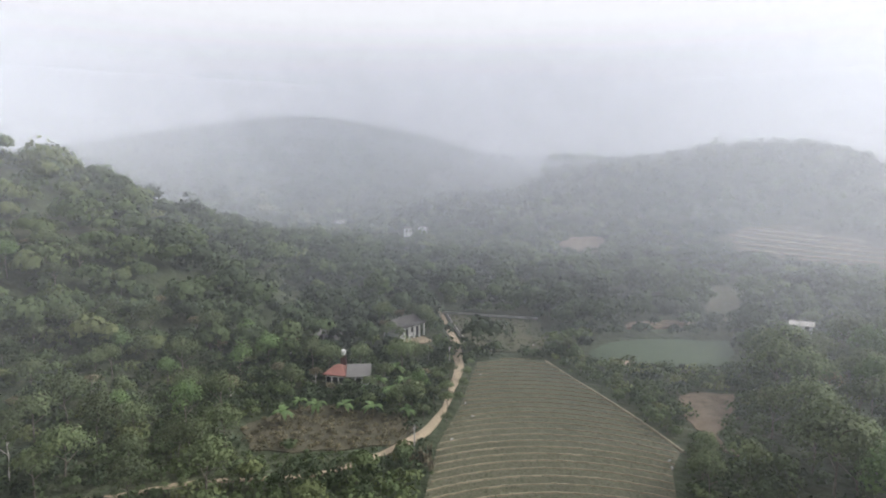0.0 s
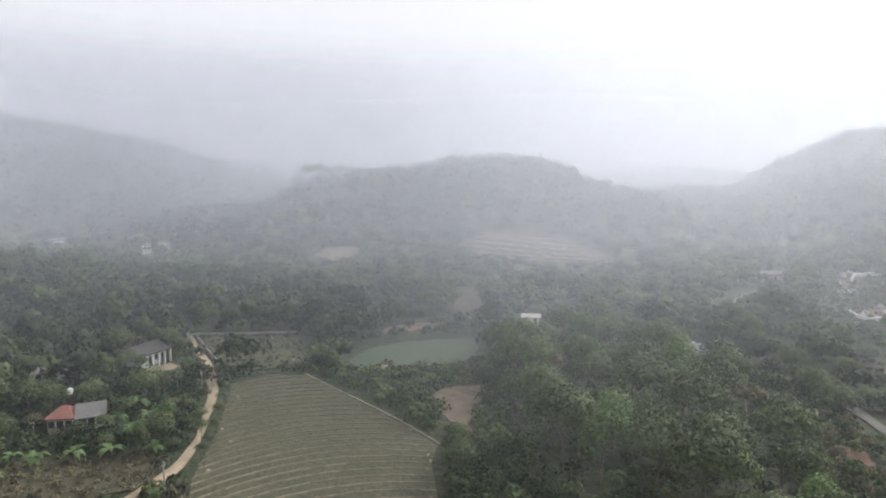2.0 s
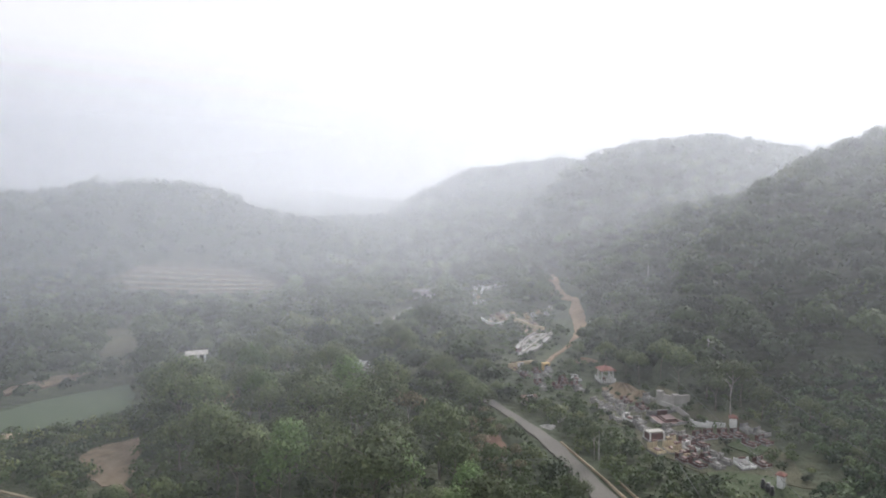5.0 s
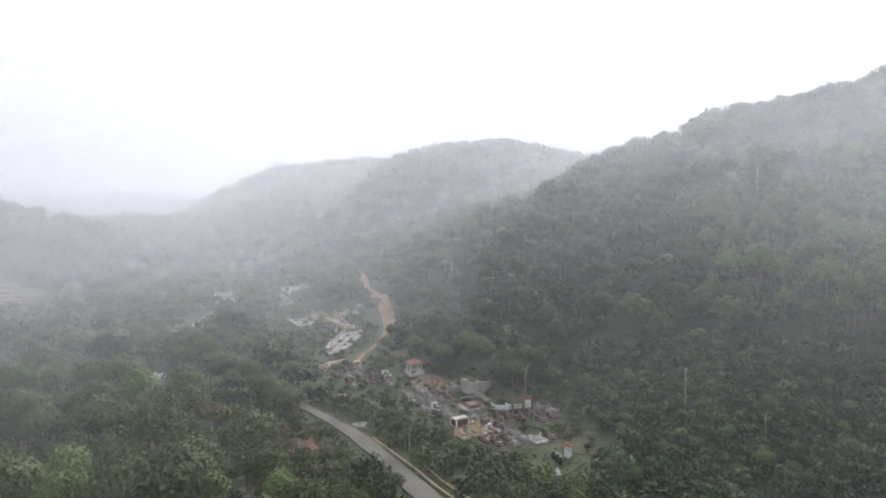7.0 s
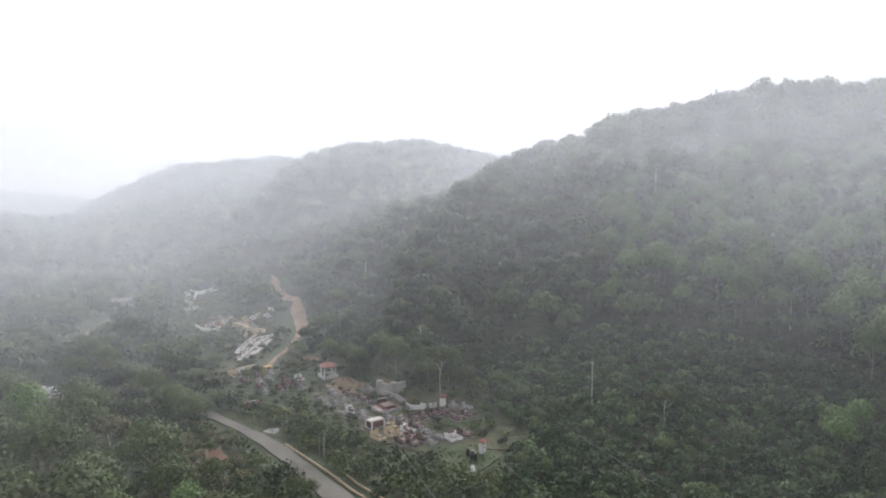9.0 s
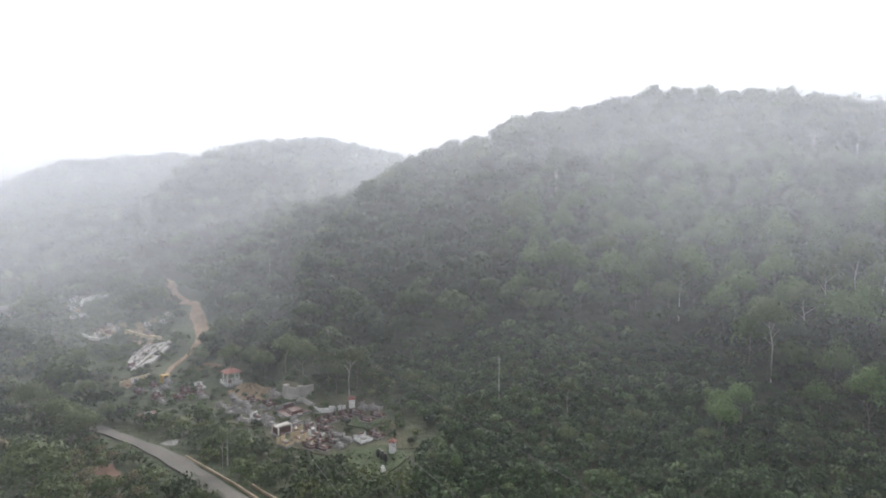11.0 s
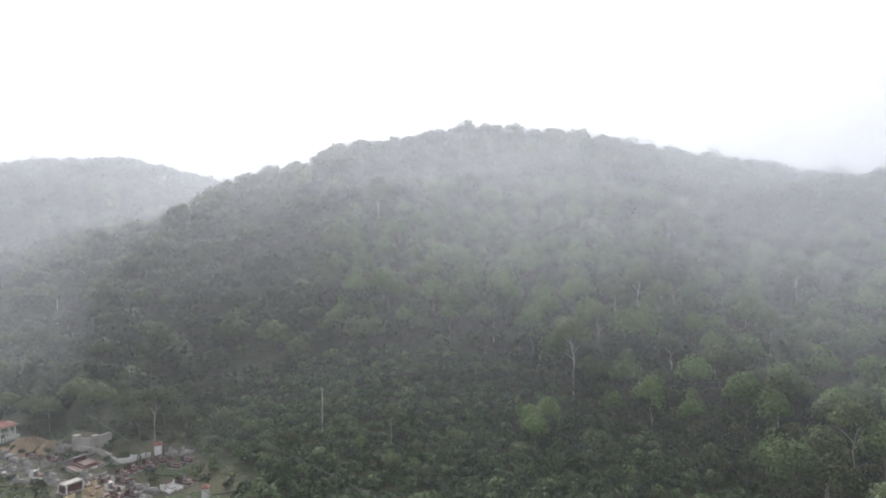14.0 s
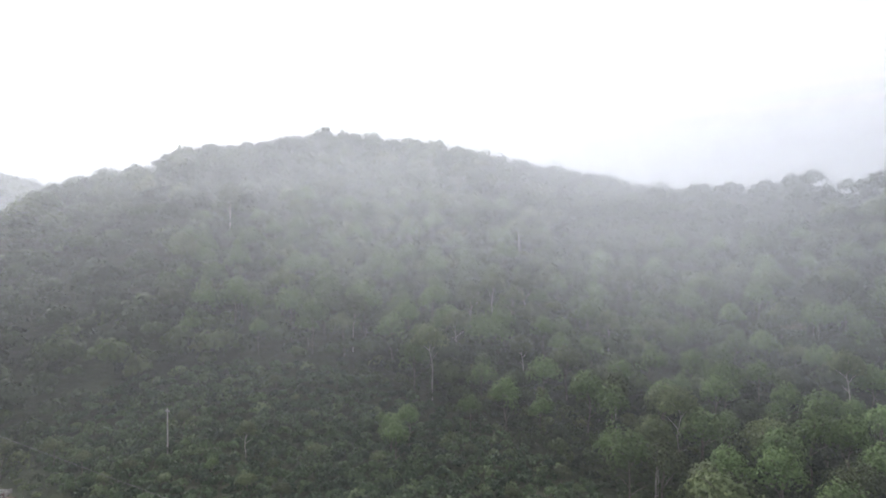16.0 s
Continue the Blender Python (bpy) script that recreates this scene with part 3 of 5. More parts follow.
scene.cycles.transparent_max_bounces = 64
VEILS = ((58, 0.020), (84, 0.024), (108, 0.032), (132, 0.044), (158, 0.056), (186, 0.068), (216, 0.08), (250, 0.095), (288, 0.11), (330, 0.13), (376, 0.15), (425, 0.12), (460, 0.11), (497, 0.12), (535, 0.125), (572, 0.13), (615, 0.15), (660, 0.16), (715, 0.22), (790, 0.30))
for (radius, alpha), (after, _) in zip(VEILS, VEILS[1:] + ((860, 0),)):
    # at the distance of the near hills a ring is split into two or three thinner sheets
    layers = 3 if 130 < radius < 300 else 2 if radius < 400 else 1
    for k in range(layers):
        mist_sheet(radius + (after - radius) * k / layers, 1 - (1 - alpha) ** (1 / layers), 56 + 0.2 * radius)


# ---- trees that stand out ----
def tree_template(name, seed, tall, crown, leaf, count, bark, leaves, label, trunk_r=0.16, clear=0.35, lobes=9, stretch=1.0):
    """A tree: a tapered trunk with limbs, and a crown of many leaf clumps."""
    rg = np.random.default_rng(seed)
    root = thing(name, pose(0, 0, -80), label, "tree")
    s = Shape()
    bend = rg.normal(size=(5, 2)) * 0.14
    path = [(bend[k, 0] * k * 0.5, bend[k, 1] * k * 0.5, -0.5 + (tall * 0.86 + 0.5) * k / 4) for k in range(5)]
    s.tube(path, [trunk_r * (1 - 0.19 * k) for k in range(5)], 7)
    for k in range(6):
        z0 = tall * (clear + (0.8 - clear) * k / 6)
        a, out = 2.4 * k + rg.uniform(-0.5, 0.5), crown * rg.uniform(0.45, 0.8)
        f = (z0 + 0.5) / (tall * 0.86 + 0.5) * 4
        i = min(3, int(f))
        bx, by = (path[i][j] + (path[i + 1][j] - path[i][j]) * (f - i) for j in (0, 1))
        s.tube([(bx, by, z0), (bx + out * 0.5 * math.cos(a), by + out * 0.5 * math.sin(a), z0 + out * 0.45),
                (bx + out * math.cos(a), by + out * math.sin(a), z0 + out * 0.75)], [trunk_r * 0.45, trunk_r * 0.3, trunk_r * 0.1], 5)
    part("trunk", s, bark, root)
    p, d = crown_points(rg, lobes, count, 0.85, stretch)
    hub = tall - crown * 0.62 * stretch
    part("crown", bulk("crown", clumps(p * crown + (path[3][0], path[3][1], hub), d, leaf, rg, True, 0.26), 4, leaves, None, d), leaves, root)
    return root


used = set()


def plant(ob, x, y, size, turn, group, label=""):
    m = pose(x, y, at_ground(x, y), 0, 0, math.degrees(turn))
    if ob.name in used:
        ob = copy_thing(ob, m)
    used.add(ob.name)
    ob.matrix_basis = m
    ob.scale = (size, size, size)
    return tagged(ob, label, group=group)


ROUND = [tree_template("broadleaf_tree", 20 + k, 9.0, 3.9, 0.27, 1150, BARK, LEAF_NEAR, "tall dark green broadleaf tree with a rounded crown", lobes=11, stretch=1.15) for k in range(5)]
PALE = [tree_template("acacia_tree", 40 + k, 9.5, 3.3, 0.25, 1050, BARK, LEAF_PALE, "acacia with a dense soft pale green crown", 0.13, 0.18, 10, 1.6) for k in range(4)]
WHITE_TRUNK = [tree_template("eucalyptus_tree", 60 + k, 12.0, 3.1, 0.30, 1000, BARK_WHITE, LEAF_NEAR, "tall thin eucalyptus with a bare white trunk", 0.15, 0.42, 9, 1.7) for k in range(3)]
DRY = [tree_template("half_bare_tree", 80 + k, 6.5, 2.6, 0.26, 340, BARK_WHITE, LEAF_DRY, "half-bare tree with pale limbs and dry leaves", 0.12, 0.25, 8, 1.0) for k in range(3)]

px, py = scatter(rng, 50, 150, 6.0)
keep = inside(px, py, GROVE) & wooded(px, py, 0.5)
for x, y in list(zip(px[keep], py[keep]))[:150]:
    k = rng.random()
    kind_ = PALE if k < 0.13 else DRY if k < 0.17 else ROUND
    plant(kind_[int(rng.integers(len(kind_)))], x, y, rng.uniform(0.7, 1.4), rng.uniform(0, 6.28), "grove between the field and the road")
# the big shrubby tree at the field's corner and a few on its rim
for x, y, size in ((31.5, 71.5, 0.62), (30.5, 67.5, 0.7), (34, 77, 0.5), (32.4, 86, 0.3), (29, 99, 0.28), (25.5, 112, 0.32), (25.5, 123, 0.5)):
    plant(ROUND[int(size * 100) % 5], x, y, size, x, "trees round the field")
px, py = scatter(rng, 72, 150, 6.6, -40, -2)
keep = wooded(px, py, 1.0) & ~inside(px, py, DRY_PATCH) & ~inside(px, py, GREEN_PATCH)
for x, y in list(zip(px[keep], py[keep]))[:70]:
    k = rng.random()
    kind_ = DRY if k < 0.14 else WHITE_TRUNK if k < 0.22 else PALE if k < 0.42 else ROUND
    plant(kind_[int(rng.integers(len(kind_)))], x, y, rng.uniform(0.55, 0.95), rng.uniform(0, 6.28), "trees beside the village lane")
px, py = scatter(rng, 80, 190, 7.4, 92, 152)
keep = wooded(px, py) & ~inside(px, py, BRUSH)
for x, y in list(zip(px[keep], py[keep]))[:290]:
    k = rng.random()
    kind_ = WHITE_TRUNK if k < 0.05 else ROUND if k < 0.30 else PALE
    plant(kind_[int(rng.integers(len(kind_)))], x, y, rng.uniform(0.8, 1.35), rng.uniform(0, 6.28), "young trees on the large hill")
px, py = scatter(rng, 70, 135, 9.0)
keep = inside(px, py, BRUSH) & wooded(px, py) & (rng.random(len(px)) < 0.55)
for x, y in zip(px[keep], py[keep]):
    plant(ROUND[int(rng.integers(5))] if rng.random() < 0.7 else PALE[int(rng.integers(4))], x, y, rng.uniform(0.28, 0.5), rng.uniform(0, 6.28), "bushes on the brushy slope", "rounded bush standing above the low brush")
px, py = scatter(rng, 150, 215, 9.5, 98, 128)
for x, y in list(zip(px, py))[:70]:
    if rng.random() < 0.13:
        plant(WHITE_TRUNK[int(rng.integers(3))], x, y, rng.uniform(0.85, 1.25), rng.uniform(0, 6.28), "eucalyptus on the large hill")
for x, y in ((123.4, -71.4), (117.2, -72.7), (120.3, -77.9), (125.5, -39.0), (114.7, -57.5), (83.8, -73.0), (69.0, -68.0)):
    plant(WHITE_TRUNK[int(x) % 3], x, y, 1.05, x, "eucalyptus on the large hill")
for x, y in ((94.1, -35.6), (95.9, -39.4), (95.0, -50.4), (91.1, -35.2), (129.2, -30.4)):
    plant(PALE[int(x) % 4], x, y, 0.8, x, "young trees on the large hill", "lone acacia rising from the low brush")
plant(tree_template("flowering_tree", 91, 9.0, 3.4, 0.25, 900, BARK, LEAF_CREAM, "tree in cream-coloured bloom among the acacias", 0.14, 0.2, 9, 1.1), 88.2, -125.9, 0.8, 0.3, "young trees on the large hill")
for x, y, size in ((101.5, -14, 0.6), (88, 38.5, 0.5)):
    plant(WHITE_TRUNK[1], x, y, size, y, "trees beside the cemetery")
for x, y, size in ((93, 42, 0.36), (97, 43, 0.32), (101, 54, 0.4), (88, 30, 0.3), (104, 66, 0.45), (113, 76, 0.6), (128, 62, 0.5), (140, 66, 0.6), (150, 94, 0.4), (172, 104, 0.35), (178, 119, 0.4), (205, 118, 0.45), (118, 68, 0.5)):
    plant(ROUND[int(x) % 5], x, y, size, x, "trees beside the cemetery")
for x, y, size in ((69, 424, 1.5), (75, 423, 2.1), (84, 421, 1.9), (90, 420, 1.5), (97, 419, 1.7), (104, 417, 1.3)):
    plant(PALE[int(x) % 4], x, y, size, x, "lone trees on the middle hill")
for k in range(16):
    plant(ROUND[k % 5], 64 + 3.2 * k + rng.uniform(-1, 1), 423 - 0.45 * k + rng.uniform(-3, 3), rng.uniform(0.6, 1.0), k, "lone trees on the middle hill")


for k in range(22):
    f = k / 21
    plant(ROUND[k % 5], 91.5 + 38 * f + rng.uniform(-1, 1), 63 + 58 * f + rng.uniform(-1, 1), rng.uniform(0.6, 0.95), k, "trees along the road")
for x, y, size in ((78, 52.5, 0.6), (80, 56, 0.65), (83.5, 58.5, 0.6), (76.5, 47.5, 0.55), (87, 57, 0.5), (74.5, 50.5, 0.6), (79.5, 47, 0.4), (90, 60, 0.55), (72, 45, 0.5), (85.2, 53.8, 0.5), (79.4, 47.3, 0.5), (74.6, 43.7, 0.5), (78.7, 53.5, 0.5), (72.0, 49.8, 0.5), (74.3, 47.8, 0.5), (83.3, 59.6, 0.5)):
    plant(DRY[int(x) % 3], x, y, size, y, "half-bare trees beside the road")
for x, y, size in ((-19, 101.5, 0.42), (-15.5, 101, 0.36), (-12.6, 102.2, 0.42), (-22.5, 106, 0.6), (-10.5, 106, 0.55), (-21, 112, 0.75), (-15.5, 113, 0.7), (-13, 132, 0.5), (-13.5, 137, 0.7), (-3.5, 141, 0.6), (-10, 144, 0.8), (-9.5, 133.2, 0.42), (-12, 134.5, 0.55), (-7.4, 144.5, 0.75), (-14, 141.5, 0.85), (-4.6, 144, 0.7), (-16.5, 104, 0.3), (84, 139, 0.75), (86, 133, 0.7),
                   (-24, 131.5, 0.5), (-29, 132, 0.6), (-6, 124, 0.4), (-3, 122, 0.5), (-5, 115, 0.6), (-3.4, 108, 0.5), (-5.5, 101, 0.55), (5.2, 127, 0.3), (-7, 96, 0.5), (-12, 95, 0.4)):
    plant((ROUND + DRY)[int(abs(x * 7)) % 8], x, y, size, x, "trees round the village houses")


for x, y, size in ((0.4, 89.5, 0.26), (2.6, 98, 0.28), (3.4, 104, 0.3), (4.4, 110, 0.3), (5.2, 116, 0.26), (-1.6, 99, 0.36), (0.6, 100.5, 0.4), (-1, 107, 0.36), (1.3, 110.5, 0.38), (-3, 92, 0.3), (0.6, 95, 0.42), (-12, 75.6, 0.24), (-19, 73, 0.25), (-27, 71.3, 0.26)):
    plant(ROUND[int(abs(x * 9)) % 5], x, y, size, x, "hedge beside the lane", "dense green hedge shrub beside the dusty lane")


for k in range(26):
    x = -60 + 1.9 * k + rng.uniform(-0.5, 0.5)
    y = np.interp(x, [p[0] for p in LANE[:8]], [p[1] for p in LANE[:8]]) - rng.uniform(1.6, 2.6)
    plant(ROUND[k % 5], x, y, rng.uniform(0.16, 0.26), k, "hedge beside the lane", "dense green hedge shrub beside the dusty lane")


def banana_plant():
    """A short stem with long arching leaves."""
    root = thing("banana_plant", pose(0, 0, -85), "banana plant with broad arching pale green leaves", "banana plant", "banana plants beside the houses")
    part("stem", Shape().tube([(0, 0, -0.3), (0.03, 0, 0.9), (0, 0.04, 1.8)], [0.16, 0.13, 0.08], 8), LEAF_DRY, root)
    for k in range(9):
        a, up, long_ = 2.4 * k, 0.5 + 0.1 * (k % 5), 1.9 + 0.15 * (k % 4)
        vs = []
        for j in range(7):
            f = j / 6
            r, z = long_ * f * 0.85, 1.6 + long_ * (up * f * 1.5 - 1.15 * f * f)
            w = 0.36 * math.sin(math.pi * min(1, 0.08 + 0.92 * f)) + 0.02
            for side, fall in ((-1, 0.14), (0, 0), (1, 0.14)):
                vs.append((r * math.cos(a) - side * w * math.sin(a), r * math.sin(a) + side * w * math.cos(a), z - fall * w))
        part("leaf", Shape().add(vs, [(3 * j + i, 3 * j + 3 + i, 3 * j + 4 + i, 3 * j + 1 + i) for j in range(6) for i in (0, 1)]), LEAF_PALE, root)
    return root


BANANA = banana_plant()
for x, y in ((-11.4, 105.5), (-6.9, 105.3), (-12.9, 101.3), (-8.8, 98.8), (-11.0, 92.9), (-15.5, 93.9), (-20.0, 93.8), (-5.6, 91.9), (-23.2, 96.2), (-24.2, 89.5), (-8.9, 111.3)):
    plant(BANANA, x, y, rng.uniform(0.8, 1.25), x, "banana plants beside the houses")


plant(tree_template("eucalyptus_tree", 71, 11.0, 3.3, 0.29, 900, BARK_WHITE, LEAF_NEAR, "tall tree with a bare white trunk behind the graves", 0.17, 0.5, 9, 1.0), 111.1, 24.4, 1.0, 0.4, "trees beside the cemetery")
for x, y, size in ((74.2, 36, 0.36), (72.5, 33.2, 0.42), (77.4, 41, 0.3), (80.6, 45, 0.28), (85.5, 50.6, 0.3), (89.4, 54.6, 0.32), (95.2, 62.8, 0.55), (93, 65, 0.7), (97.4, 66, 0.55), (100, 70, 0.6), (114, 27.5, 0.8), (118, 30, 0.9), (121, 36, 0.95), (113, 20, 0.7), (126, 41, 0.9), (130, 47, 0.85), (134, 51.5, 0.8), (112, 13, 0.6), (117, 24, 0.85), (138, 58, 0.8)):
    plant(ROUND[int(x) % 5], x, y, size, x, "trees beside the cemetery")


# ---- field rows ----
def row_y(y0, x):
    return y0 + 0.45 * x - 0.018 * x * x


field = bpy.data.objects["field"]
y0 = 52.0
while y0 < 121:
    xs = np.arange(-5, 33, 0.5)
    ys = row_y(y0, xs)
    ok = inside(xs, ys, FIELD)
    if ok.sum() > 5:
        xs, ys = xs[ok], ys[ok] + rng.normal(size=ok.sum()) * 0.06
        zs = height(xs, ys) + 0.2
        wide = (0.17 if y0 < 84 else 0.09 if y0 < 92 else 0.04) * rng.uniform(0.65, 1.15)
        s = Shape()
        vs = []
        for x, y, z in zip(xs, ys, zs):
            w = wide * rng.uniform(0.45, 1.35)
            vs += [(x, y - w, z - 0.12), (x, y - w * 0.5, z + 0.13), (x, y + w * 0.5, z + 0.15), (x, y + w, z - 0.12)]
        s.add(vs, [(4 * i + j, 4 * i + 4 + j, 4 * i + 5 + j, 4 * i + 1 + j)[::-1] for i in range(len(xs) - 1) for j in range(3)])
        part("straw_strip", s, STRAW, field)
        quads = []
        for off in (0.55, 1.05, 1.55):
            cx = np.repeat(xs, 2) + rng.uniform(-0.25, 0.25, 2 * len(xs))
            cy = row_y(y0 + off, cx) + rng.normal(size=len(cx)) * 0.08
            good = inside(cx, cy, FIELD)
            cx, cy = cx[good], cy[good]
            p = np.stack([cx, cy, height(cx, cy) + 0.28], 1)
            for _ in range(2):
                q = p + rng.normal(size=p.shape) * (0.12, 0.1, 0.05)
                quads.append(clumps(q, np.tile((0, -0.4, 1.0), (len(q), 1)), 0.19, rng, True, 0.3))
        part("crop_row", bulk("crop_row", np.concatenate(quads), 4, CROP, None, np.tile((0.0, -0.2, 0.98), (sum(map(len, quads)), 1)) + rng.normal(size=(sum(map(len, quads)), 3)) * 0.15), CROP, field)
    y0 += 2.1
tagged(part("dry_plot", sheet(DRY_PATCH, 0.15, 2, 0.8), DRY_SOIL), "dry brown earth of an abandoned plot", "plot", kind="structure")
# pale stony rims of the field
for name_, line, w in (("field_bank", [(20.4, 121), (23.6, 111), (26.8, 101.6), (30.2, 90.5), (32.6, 80.2)], 0.36),):
    tagged(part(name_, strip(line, [w] * len(line), 0.3), STRAW), "dry grassy earth bank along the field edge", "bank", kind="structure")
# terraces at the foot of the middle hill
tagged(part("terraced_slope", sheet(TERRACES, 0.4, 4, 2.0), WEEDS), "brown terraced slope at the hill foot", "slope", kind="structure")
east_, west_ = TERRACES[3:6], (TERRACES[1], TERRACES[0], TERRACES[7])
for k in range(6):
    f = (k + 0.5) / 6 * 2
    i, u = int(f), f - int(f)
    (ax, ay), (bx, by) = ([p[i][j] + (p[i + 1][j] - p[i][j]) * u for j in (0, 1)] for p in (west_, east_))
    line = [(ax + (bx - ax) * q, ay + (by - ay) * q + 2.2 * math.sin(3 * q + k)) for q in (0.06, 0.25, 0.45, 0.65, 0.8, 0.94)]
    tagged(part("terrace", strip(line, [0.8, 1.9, 1.5, 2.2, 1.6, 0.8], 0.8), BARE), "cut brown terrace on the hill foot", "terrace", kind="structure")
tagged(part("bare_slope", sheet(FAR_SLOPE, 0.5, 3, 1.5), BARE), "bare brown slope among the far woods", "bare ground", kind="structure")
tagged(part("weedy_plot", sheet(TAN_PLOT, 0.3, 3, 1.5), WEEDS), "weedy tan plot behind the pond", "ground", kind="structure")
tagged(part("sand_spit", sheet([(33, 118.5), (37.5, 117.5), (38, 119.6), (34.5, 121.5)], 0.3, 1.0, 0.3), DIRT), "pale sandy spit at the pond's rim", "bank", kind="structure")


# ---- houses ----
def gable_roof(w, d, z, rise, over, thick=0.14):
    """Two sloping slabs that meet in a ridge along x."""
    s = Shape()
    for side in (-1, 1):
        a = [(-w / 2 - over, side * (d / 2 + over), z - rise * over / (d / 2)), (w / 2 + over, side * (d / 2 + over), z - rise * over / (d / 2)),
             (w / 2 + over, 0, z + rise), (-w / 2 - over, 0, z + rise)]
        vs = a + [(x, y, h + thick) for x, y, h in a]
        s.add(vs, [(0, 1, 2, 3), (7, 6, 5, 4), (0, 4, 5, 1), (1, 5, 6, 2), (2, 6, 7, 3), (3, 7, 4, 0)])
    return s


def hip_roof(w, d, z, rise, over, ridge=0.25, thick=0.12):
    s = Shape()
    x0, y0_, r = w / 2 + over, d / 2 + over, w * ridge / 2
    s.add([(-x0, -y0_, z), (x0, -y0_, z), (x0, y0_, z), (-x0, y0_, z), (-x0, -y0_, z + thick), (x0, -y0_, z + thick), (x0, y0_, z + thick), (-x0, y0_, z + thick),
           (-r, 0, z + rise), (r, 0, z + rise)],
          [(3, 2, 1, 0), (0, 1, 5, 4), (1, 2, 6, 5), (2, 3, 7, 6), (3, 0, 4, 7), (4, 5, 9, 8), (5, 6, 9), (6, 7, 8, 9), (7, 4, 8)])
    return s


def house(name, x, y, turn, w, d, h, rise, wall_mat, roof_mat, label, hip=False, doors=1, windows=2, columns=0, z=0.0, over=0.45, storeys=1):
    root = thing(name, pose(x, y, at_ground(x, y) + z, 0, 0, turn), label, "house")
    s = Shape()
    s.box(0, 0, -0.6, w, d, h + 0.6)
    if not hip:
        s.add([(-w / 2, -d / 2, h), (-w / 2, d / 2, h), (-w / 2, 0, h + rise), (w / 2, -d / 2, h), (w / 2, d / 2, h), (w / 2, 0, h + rise)],
              [(0, 1, 2), (5, 4, 3), (0, 2, 5, 3), (1, 4, 5, 2)])
    part("wall", s, wall_mat, root)
    part("roof", hip_roof(w, d, h, rise, over) if hip else gable_roof(w, d, h + 0.02, rise, over), roof_mat, root)
    n_ = doors + windows
    for st in range(storeys):
        for k in range(n_):
            cx = -w / 2 + w * (k + 0.5) / n_
            door = st == 0 and k % 2 == (0 if doors > windows else 1) and doors > 0
            ow, oh, oz = (0.95, 2.05, 0.0) if door else (0.9, 1.1, 0.95)
            oz += st * h / storeys
            frame_ = part("door" if door else "window", Shape().box(cx, -d / 2 - 0.02, oz, ow + 0.16, 0.1, oh + 0.08, 0, 0.02), WHITE, root)
            # near-black panel on the solid wall paints the dark inside
            part("panel" if door else "pane", Shape().box(cx, -d / 2 - 0.06, oz + 0.05, ow, 0.06, oh - 0.05), DARK, frame_)
    for k in range(columns):
        cx = -w / 2 + 0.2 + (w - 0.4) * k / max(1, columns - 1)
        part("column", Shape().box(cx, -d / 2 - 1.4, -0.3, 0.32, 0.32, h + 0.3, 0, 0.03), WHITE, root)
    if columns:
        part("porch_roof", Shape().box(0, -d / 2 - 0.9, h, w + 0.4, 2.2, 0.16, 0, 0.04), roof_mat, root)
    return root


house("village_house", -18.6, 107.8, -14, 3.6, 3.8, 2.4, 1.4, CREAM, RED_TILE, "small village house with a faded red tile roof", hip=True)
house("village_house", -15.0, 107.6, 4, 3.4, 4.2, 2.5, 1.3, WHITE, GREY_ROOF, "white house with a mottled grey fibre-cement roof")
house("white_house", -9.4, 139.5, 50, 7.0, 4.6, 3.0, 1.2, WHITE, DARK_ROOF, "white house with a dark roof and columned porch beside the lane", columns=5, doors=2, windows=2)
house("shed", -26, 136, 25, 6.0, 4.0, 2.2, 1.0, KERB, GREY_ROOF, "low shed with a weathered grey roof")
house("white_house", 80.5, 136.4, -30, 4.2, 3.6, 3.9, 0.5, WHITE, KERB, "weathered white two-storey house among trees", storeys=2, windows=1)
house("far_house", -67.4, 401.6, 8, 9.0, 5.0, 3.6, 0.9, WHITE, GREY_ROOF, "low white house at the foot of the far hill")
house("far_house", -18.8, 330.0, 10, 3.6, 5.0, 6.2, 0.8, WHITE, GREY_ROOF, "narrow white two-storey house in the far valley", hip=True, storeys=2, windows=1)
house("far_house", -11.3, 343.6, -10, 4.4, 4.0, 3.4, 0.7, WHITE, GREY_ROOF, "small white house in the far valley", hip=True, windows=1)
house("roadside_house", 136.5, 127.5, -48, 5.0, 3.2, 2.6, 0.7, WHITE, GREY_ROOF, "low white roadside house with a grey roof")
house("roadside_house", 199.5, 163.5, -40, 9.0, 4.0, 3.0, 0.8, KERB, GREY_ROOF, "pale grey roadside house in the haze")
tagged(part("earth_patch", sheet([(83.8, 56.9), (86.1, 54.3), (80.8, 49.6), (79.3, 51)], 0.9, 1.0, 0.4), RED_EARTH), "red-brown bare earth among half-bare trees", "bare ground", kind="structure")
house("shed", 105.3, 59.9, -40, 2.4, 2.0, 1.2, 0.5, KERB, OLD_TILE, "tiny red-roofed shelter by the road", doors=1, windows=0)
tagged(part("yard", sheet([(-10, 133.5), (-4, 133), (-2.6, 135), (-4.5, 138), (-7, 136.5)], 0.22, 1.0, 0.2), DIRT), "swept pale yard before the white house", "yard", kind="structure")

tower = thing("water_tank", pose(-18.6, 112.6, at_ground(-18.6, 112.6)), "white water tank on a brick stand behind the house", "water tank")
tower.scale = (0.75, 0.75, 0.88)
part("stand", Shape().box(0, 0, -0.3, 1.3, 1.3, 4.9, 0, 0.05), DARK_RED, tower)
part("tank", Shape().tube([(0, 0, 4.6), (0, 0, 4.72), (0, 0, 5.5), (0, 0, 5.75)], [0.5, 0.62, 0.62, 0.2], 14), WHITE, tower)


